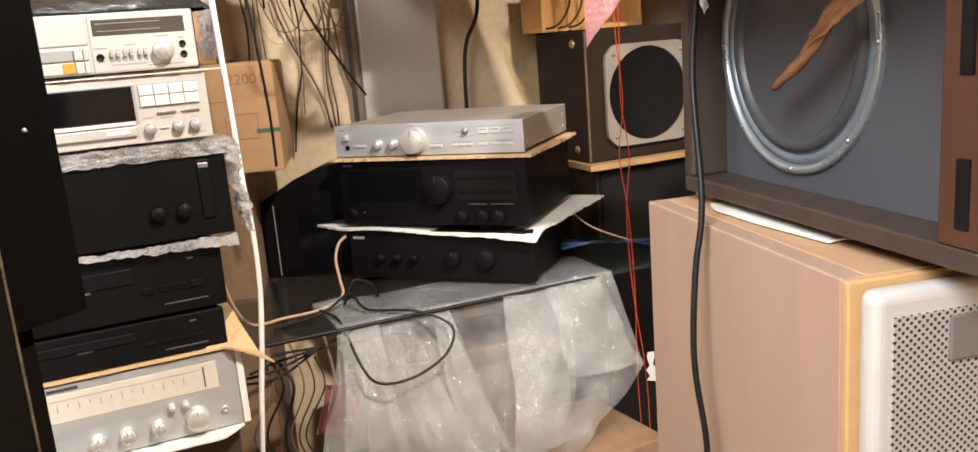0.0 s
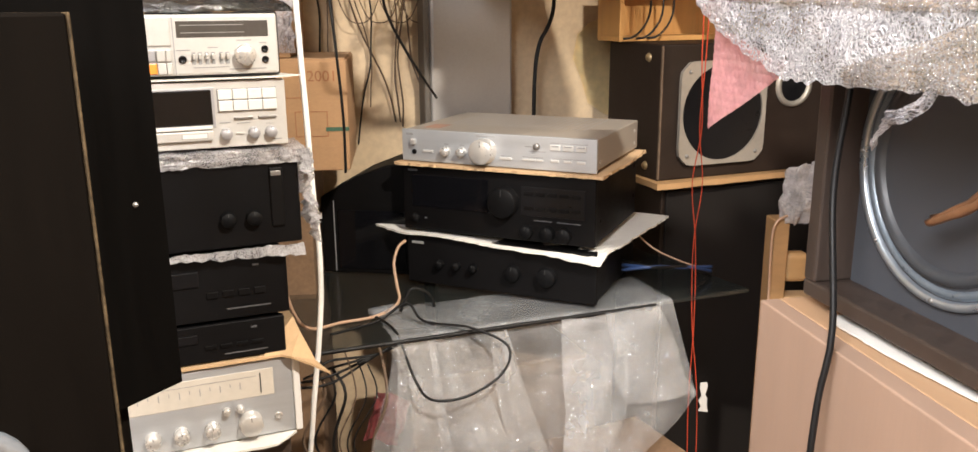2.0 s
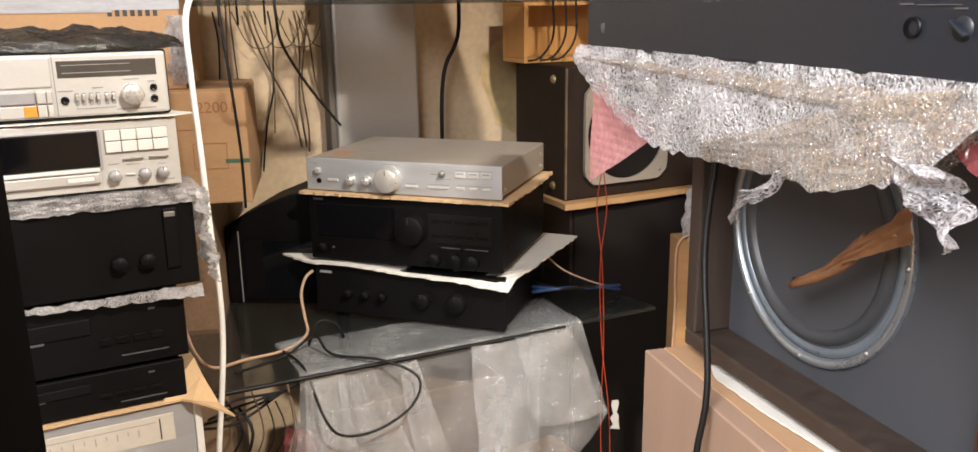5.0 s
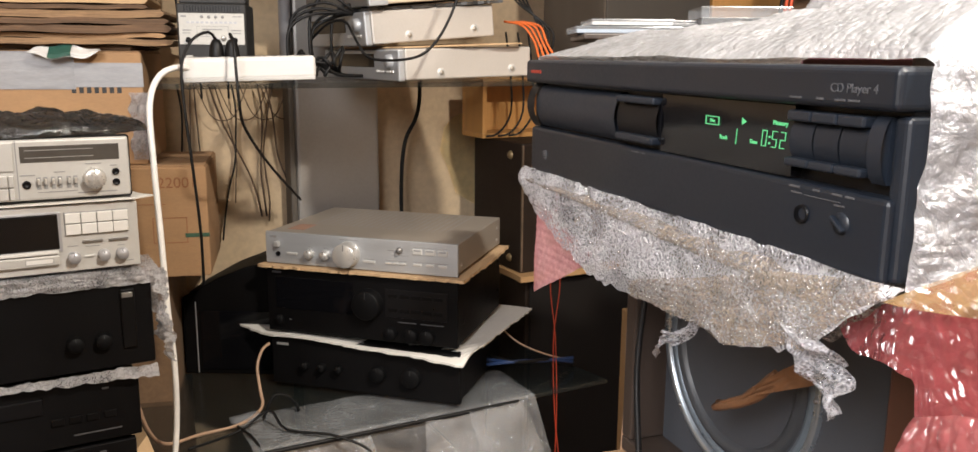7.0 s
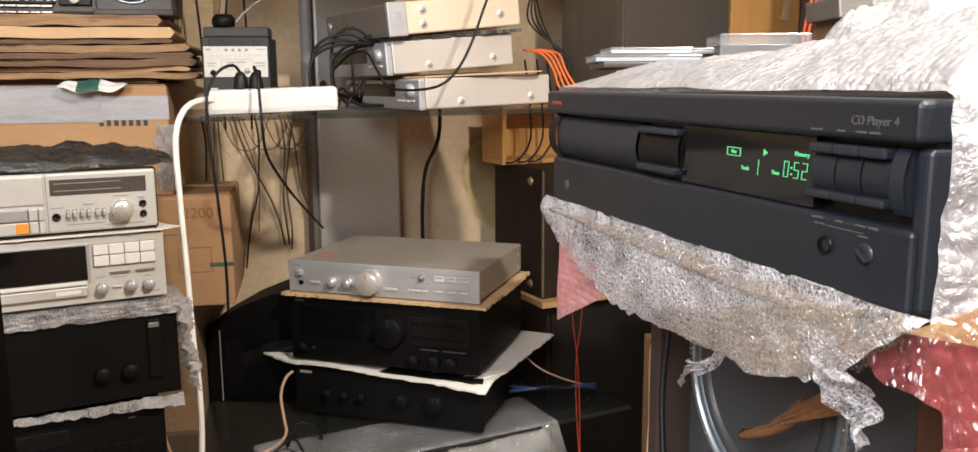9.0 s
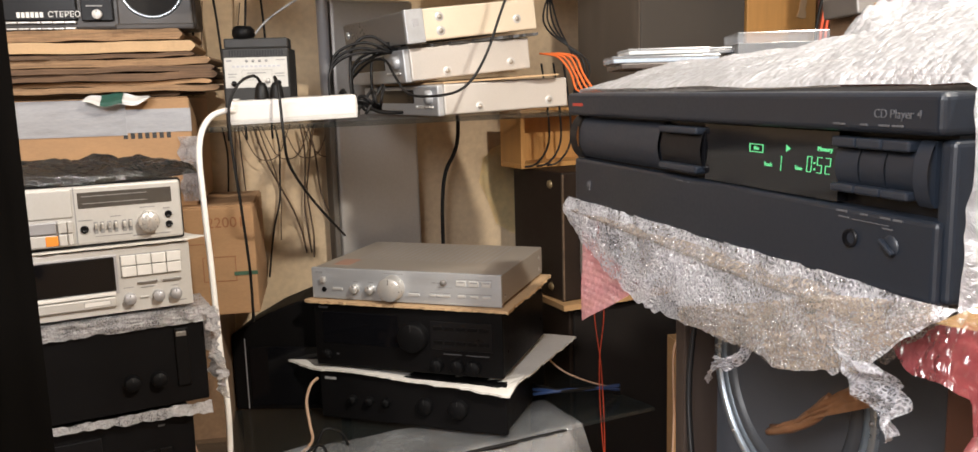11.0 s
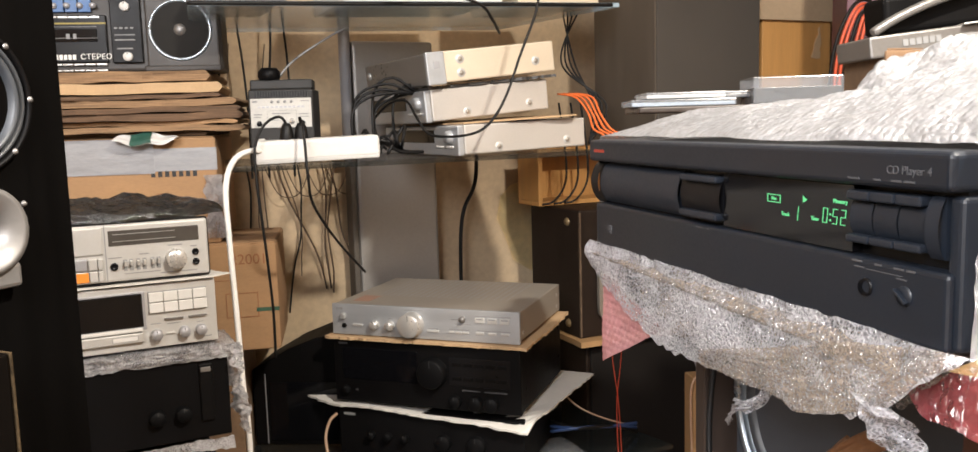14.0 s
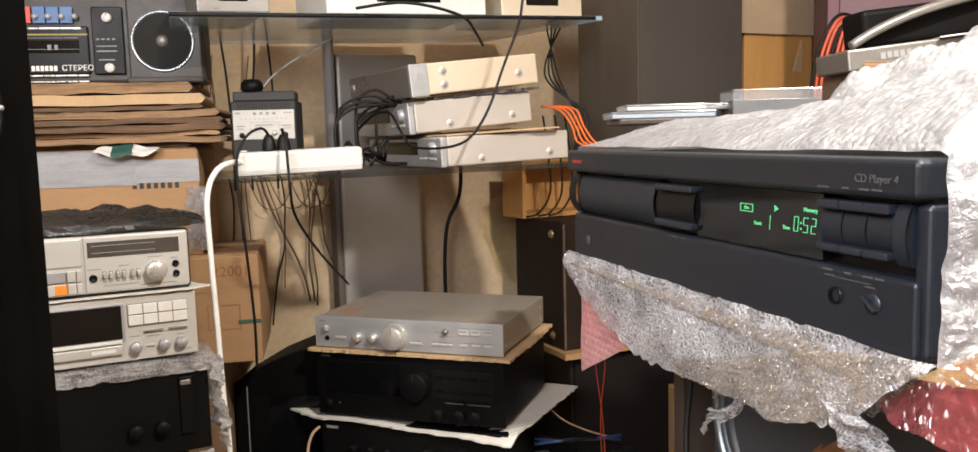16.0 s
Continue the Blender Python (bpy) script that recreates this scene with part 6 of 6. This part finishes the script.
# cables between upper and middle tiers
for s, e in ((-0.33, -0.36), (-0.31, -0.30), (-0.42, -0.40), (-0.45, -0.47)):
    cable([on_wall(s, 1.72, 0.10), on_wall((s + e) / 2 + 0.006, 1.58, 0.10), on_wall(e, 1.44, 0.12), on_wall(e, 1.30, 0.12)], 0.0026, CABLEB, "black cable hanging behind the power supply", "cables on the wall")
cable([(-0.53, 1.76, 1.50), (-0.50, 1.80, 1.55), (-0.44, 1.85, 1.60), (-0.40, 1.90, 1.63)], 0.0022, GREYINK, "grey cable rising from the power supply")
# tangle beside the stack
rnd = random.Random(3)
for k in range(7):
    bx, by = -0.33 + 0.012 * k, 1.73 + 0.01 * k
    r = 0.03 + 0.012 * (k % 3)
    pts = [(bx - 0.02, by, 1.366), (bx - r, by - 0.01, 1.40), (bx - r * 0.9, by, 1.45 + 0.012 * (k % 4)), (bx + 0.01, by + 0.01, 1.475 + 0.012 * (k % 4)), (bx + 0.06, by + 0.03, 1.48), (bx + 0.10, by + 0.10, 1.475)]
    cable(pts, 0.0030, CABLEB, "black cable bundled beside the silver units", "cables on the middle tier")
for k in range(5):
    pts = [(-0.36 + 0.02 * k, 1.66, 1.362), (-0.33 + 0.02 * k, 1.645 + 0.01 * k, 1.375 + 0.01 * k), (-0.29 + 0.01 * k, 1.66, 1.385), (-0.26, 1.68 + 0.01 * k, 1.365), (-0.22, 1.72, 1.362)]
    cable(pts, 0.0032, CABLEB, "black cable lying on the middle tier", "cables on the middle tier")
for k in range(3):
    solo("din_plug", lathe([(0, 0.05), (0.004, 0.05), (0.006, 0.03), (0.008, 0.028), (0.008, 0)], Matrix(), 14), CABLEB, "black plug end standing in the cable bundle", "plug", pose(-0.345 + 0.02 * k, 1.685 + 0.006 * k, 1.36, -20 + 15 * k, 15 - 20 * k, 0), "plugs in the strip")
# cord in front of the silver stack
cable([(0.02, 1.66, 1.69), (0.01, 1.65, 1.62), (-0.02, 1.63, 1.54), (-0.045, 1.61, 1.47), (-0.07, 1.60, 1.425), (-0.10, 1.60, 1.400), (-0.15, 1.62, 1.392), (-0.20, 1.66, 1.398), (-0.225, 1.68, 1.43), (-0.25, 1.72, 1.462), (-0.29, 1.76, 1.46), (-0.33, 1.79, 1.43)],
      0.0026, CABLEB, "thin black cord drooping in front of the silver units")
cable([(-0.30, 1.68, 1.66), (-0.22, 1.68, 1.668), (-0.16, 1.70, 1.662), (-0.10, 1.74, 1.645), (-0.08, 1.78, 1.62), (-0.07, 1.85, 1.60)], 0.003, CABLEB, "black cord looped over the top tier")
# orange cables right of the stack
for k in range(4):
    d = 0.012 * k
    cable([(0.05 + d, 1.99, 1.475), (0.09 + d, 1.96, 1.465), (0.115 + d * 0.7, 1.93, 1.43), (0.125 + d, 1.90, 1.395), (0.15 + d, 1.88, 1.375), (0.16 + d, 1.86, 1.30)], 0.0024, CABLEO, "orange wire behind the silver units", "orange wires")
for k in range(4):
    cable([(0.06 + 0.02 * k, 2.12, 1.70), (0.09 - 0.01 * k, 2.06, 1.55), (0.13 + 0.01 * k, 2.03, 1.45), (0.12, 2.02, 1.36)], 0.0022, CABLEB, "black wire hanging by the tall loudspeaker", "cables by the tall loudspeaker")
# red wires down the passage
for k in range(2):
    d = 0.008 * k + 0.03
    w = 0.006 * (1 - 2 * k)
    cable([(0.120 + d, 1.72, 1.38), (0.122 + d, 1.75, 1.20), (0.128 + d + w, 1.80, 1.05), (0.130 + d - w, 1.83, 0.93), (0.132 + d + w, 1.84, 0.80), (0.140 + d + w, 1.86, 0.62), (0.15 + d - w, 1.86, 0.40), (0.16 + d, 1.86, 0.02)], 0.0011, CABLER, "thin red wire hanging in the passage", "red wires")
# tan lead on the lower tier and black cables round it
cable([(-0.440, 1.795, 0.800), (-0.452, 1.78, 0.790), (-0.458, 1.76, 0.76), (-0.445, 1.73, 0.72), (-0.435, 1.70, 0.695), (-0.46, 1.63, 0.690), (-0.52, 1.58, 0.691), (-0.56, 1.52, 0.70), (-0.57, 1.47, 0.75), (-0.575, 1.44, 0.83), (-0.58, 1.43, 0.90)], 0.0032, CABLET, "tan lead running over the lower glass tier")
cable([(-0.52, 1.52, 0.690), (-0.45, 1.60, 0.691), (-0.40, 1.63, 0.72), (-0.36, 1.60, 0.695), (-0.26, 1.575, 0.695), (-0.19, 1.565, 0.665), (-0.20, 1.54, 0.62), (-0.26, 1.50, 0.59), (-0.32, 1.475, 0.592), (-0.35, 1.475, 0.63), (-0.40, 1.545, 0.69), (-0.46, 1.62, 0.691)], 0.0026, CABLEB, "black lead looped over the tier's edge")
cable([(-0.42, 1.66, 0.69), (-0.40, 1.67, 0.735), (-0.37, 1.69, 0.72), (-0.36, 1.70, 0.69)], 0.003, CABLEB, "black lead with plugs on the lower tier")
solo("clear_connector", box((-0.03, -0.012, 0), (0.03, 0.012, 0.012), 0.004, 2), CASE, "clear plastic connector on the lower tier", "connector", pose(-0.455, 1.655, 0.687, 0, 0, 40))
rnd = random.Random(21)
for k in range(7):
    x0 = -0.56 + 0.02 * k
    pts = [(x0, 1.50 + 0.01 * k, 0.66 - 0.02 * (k % 3)), (x0 + 0.03, 1.50, 0.58), (x0 - 0.02 + 0.03 * rnd.random(), 1.49, 0.48), (x0 + 0.05 * rnd.random(), 1.50, 0.38), (x0 + 0.02, 1.52, 0.25), (x0, 1.55, 0.01)]
    cable(pts, rnd.choice((0.0016, 0.0022, 0.003)), CABLEB if k % 3 else DUSTY, "cable tangled below the lower tier", "cables below the tier")
for k in range(4):
    cable([(-0.60 + 0.02 * k, 1.47, 0.60 + 0.01 * k), (-0.52, 1.50, 0.60 + 0.015 * k), (-0.44, 1.56, 0.64), (-0.36, 1.62, 0.668)], 0.0026, CABLEB, "cable tangled below the lower tier", "cables below the tier")
# blue and black leads right of the receivers
for k in range(3):
    cable([(0.02, 1.90 + 0.01 * k, 0.72 + 0.008 * k), (0.08, 1.88, 0.735), (0.16, 1.92, 0.725), (0.22, 1.98, 0.71 - 0.01 * k)], 0.004, CABLEBLUE if k < 2 else CABLEB, "blue lead beside the receivers", "blue leads")
cable([(0.03, 2.0, 0.80), (0.08, 1.96, 0.76), (0.14, 1.96, 0.73), (0.21, 1.99, 0.70)], 0.002, CABLET, "thin tan wire beside the receivers")
LEADRED = surf("red_lead", (0.55, 0.085, 0.035), 0.4, 0.0, 0.2, 20, 100, 0.05)
# red and black leads over the maroon cabinet
for k in range(6):
    d = 0.010 * k
    cable([(0.628 + d, 1.93, 1.40), (0.626 + d, 1.92, 1.50), (0.640 + d, 1.915, 1.58), (0.672 + d * 0.6, 1.92, 1.640 - d * 0.5), (0.715 + d * 0.5, 1.96, 1.652 - d), (0.76, 2.0, 1.63 - d)], 0.0034, LEADRED if k % 3 else CABLEB, "red and black leads over the maroon cabinet", "leads over the cabinet")
for k in range(3):
    d = 0.012 * k
    cable([(0.66 + d, 1.88, 1.44), (0.70, 1.87, 1.50 + d), (0.735, 1.86, 1.555 + d), (0.80, 1.86, 1.585 + d), (0.90, 1.88, 1.575)], 0.0042, LEADRED if k else CABLEB, "red and black leads over the maroon cabinet", "leads over the cabinet")

# ---------- wrap hanging over the lower tier, things under it ----------
TE = Vector((0.876, 0.482, 0))


def hanging_wrap():
    def fn(u, v):
        s = 0.225 + 0.60 * u
        base = Vector((-0.60, 1.415, 0)) + TE * s
        back = 0.20
        if v < back:
            q = (back - v) / back
            out, z = -0.16 * q, 0.6870 + 0.004 * abs(noise.noise(Vector((u * 9, v * 9, 0))))
        else:
            f = (v - back) / (1 - back)
            z = 0.687 - table([(0, 0.48), (0.70, 0.46), (0.78, 0.31), (0.9, 0.25), (1.0, 0.22)], u) * f
            phase = 17 * u + 1.6 * math.sin(4 * u) - 2.6 * f * (1 - u)
            ridge = 1 - abs(math.sin(phase * 0.5)) ** 0.7
            lap = (0.020 + 0.045 * f) * math.sin(phase) * min(1, 4 * f) * (1 - 0.7 * max(0, u - 0.7) / 0.3)
            out = 0.003 + 0.014 * f + 0.050 * ridge * f ** 0.7 * (1 - 0.6 * max(0, u - 0.7) / 0.3) + wavy(u, f, 0.010, 5, 4) * f
            base = base + TE * lap
        side = Vector((0.482, -0.876, 0))
        p = base + side * out + TE * (0.10 * f * (u - 0.35) if v >= back else 0)
        return (p.x, p.y, z)
    a = thing("foam_film_sheet", Matrix(), "clear bubble film sheet hanging in folds over the lower glass tier", "film")
    part("sheet", sheet(200, 100, fn), WRAPSOFT, a)
    side = Vector((0.482, -0.876, 0))

    def fold(s0, s1, e0, e1, drop, off, bow, seed):
        def lap(u, v):
            w0, w1 = s0 + (e0 - s0) * v ** 1.15, s1 + (e1 - s1) * v ** 0.9
            s_ = w0 + (w1 - w0) * u + 0.010 * math.sin(7 * v + seed) * v
            out = off + 0.020 * v + bow * math.sin(math.pi * u) * (0.3 + v) + wavy(u, v, 0.006, 4, seed)
            p = Vector((-0.60, 1.415, 0)) + TE * s_ + side * out
            return (p.x, p.y, 0.686 - drop * v)
        part("fold", sheet(24, 60, lap), WRAPSOFT, a)
    fold(0.228, 0.300, 0.195, 0.330, 0.42, 0.030, 0.014, 1)
    fold(0.285, 0.350, 0.330, 0.520, 0.44, 0.040, 0.016, 2)
    fold(0.300, 0.318, 0.400, 0.455, 0.42, 0.052, 0.008, 5)
    fold(0.405, 0.440, 0.470, 0.560, 0.42, 0.034, 0.014, 3)
    fold(0.560, 0.720, 0.560, 0.690, 0.33, 0.026, 0.016, 4)
    fold(0.660, 0.780, 0.700, 0.868, 0.20, 0.020, 0.010, 6)
    return a


hanging_wrap()
solo("brown_carton", box((0, 0.0, 0), (0.30, 0.28, 0.31), 0.003), CARDD, "worn light brown carton under the rack", "carton", pose(-0.02, 1.62, 0, 0, 0, 35))
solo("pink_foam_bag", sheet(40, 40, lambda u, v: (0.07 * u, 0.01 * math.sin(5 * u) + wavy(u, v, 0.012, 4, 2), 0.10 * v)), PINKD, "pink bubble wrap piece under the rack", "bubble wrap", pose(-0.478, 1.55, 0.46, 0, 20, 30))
solo("storage_box", box((0, 0, 0), (0.42, 0.22, 0.46), 0.006), surf("grey_brown_box", (0.16, 0.115, 0.08), 0.7), "grey-brown box under the glass tier", "box", pose(-0.42, 1.72, 0.05, 0, 0, 29))


def black_wedge():
    a = thing("black_box", pose(-0.664, 1.905, 0.687), "glossy black equipment case with a sloping top behind the receivers", "equipment case")
    bm = slab([(0, 0), (0.205, 0), (0.205, 0.262), (0.15, 0.252), (0.085, 0.226), (0, 0.178)], 0, 0.16, 0.004)
    bm.transform(Matrix.Translation((0, 0.16, 0)) @ Matrix.Rotation(radians(90), 4, "X"))
    part("case", bm, BLACKM, a)
    part("front_glass", box((0.040, -0.003, 0.012), (0.198, 0.0002, 0.15), 0.001), WINDOW, a)
    # Pale strip stands in for a specular line down the glass edge.
    part("corner_strip", box((0.030, -0.003, 0.004), (0.032, -0.0002, 0.17), 0.0004), GREYCOL, a, "thin pale strip painted as the glint on the glass edge")
    return a


black_wedge()
post = thing("wooden_stand", pose(0.335, 1.90, 0, 0, 0, 12), "raw plywood stand with a cut-out, film over its top", "stand")
part("upright", box((0, 0, 0), (0.034, 0.05, 0.842), 0.003), PLY, post)
part("bracket", box((0.0342, 0.004, 0.70), (0.085, 0.04, 0.765), 0.012, 4), VENEERX, post)
part("ledge", box((0.0342, 0.0, 0.62), (0.11, 0.05, 0.668), 0.003), CARDL, post)
part("wire", tube([(0.05, -0.004, 0.845), (0.02, -0.008, 0.852), (-0.004, -0.008, 0.83), (-0.006, -0.006, 0.76), (-0.004, -0.006, 0.66), (-0.01, -0.006, 0.5)], 0.0028), CABLET, post, "tan wire")


def film_lump(u, v):
    c, s_ = math.cos(6.283 * u), math.sin(6.283 * u)
    w = math.sin(3.1415 * v) ** 0.7
    k = 1 + 0.45 * noise.noise(Vector((c * 1.6, s_ * 1.6, 3 * v))) + 0.15 * noise.noise(Vector((c * 6, s_ * 6, 11 * v)))
    return (0.046 * c * w * k + 0.018 * v, 0.040 * s_ * w * k, 0.052 - 0.052 * math.cos(3.1415 * v) * k)


solo("film_lump", sheet(70, 40, film_lump, False), WRAP, "crumpled clear film on the wooden stand", "film", pose(0.385, 1.92, 0.843))


def white_tag():
    solo("white_tag", ragged([(0, 0), (0.018, 0.0), (0.016, 0.07), (0.004, 0.065)], 0, 0.002), SILVER, "white tag hanging by the passage wires", "tag", pose(0.195, 1.84, 0.42, 85, 0, 20))


white_tag()
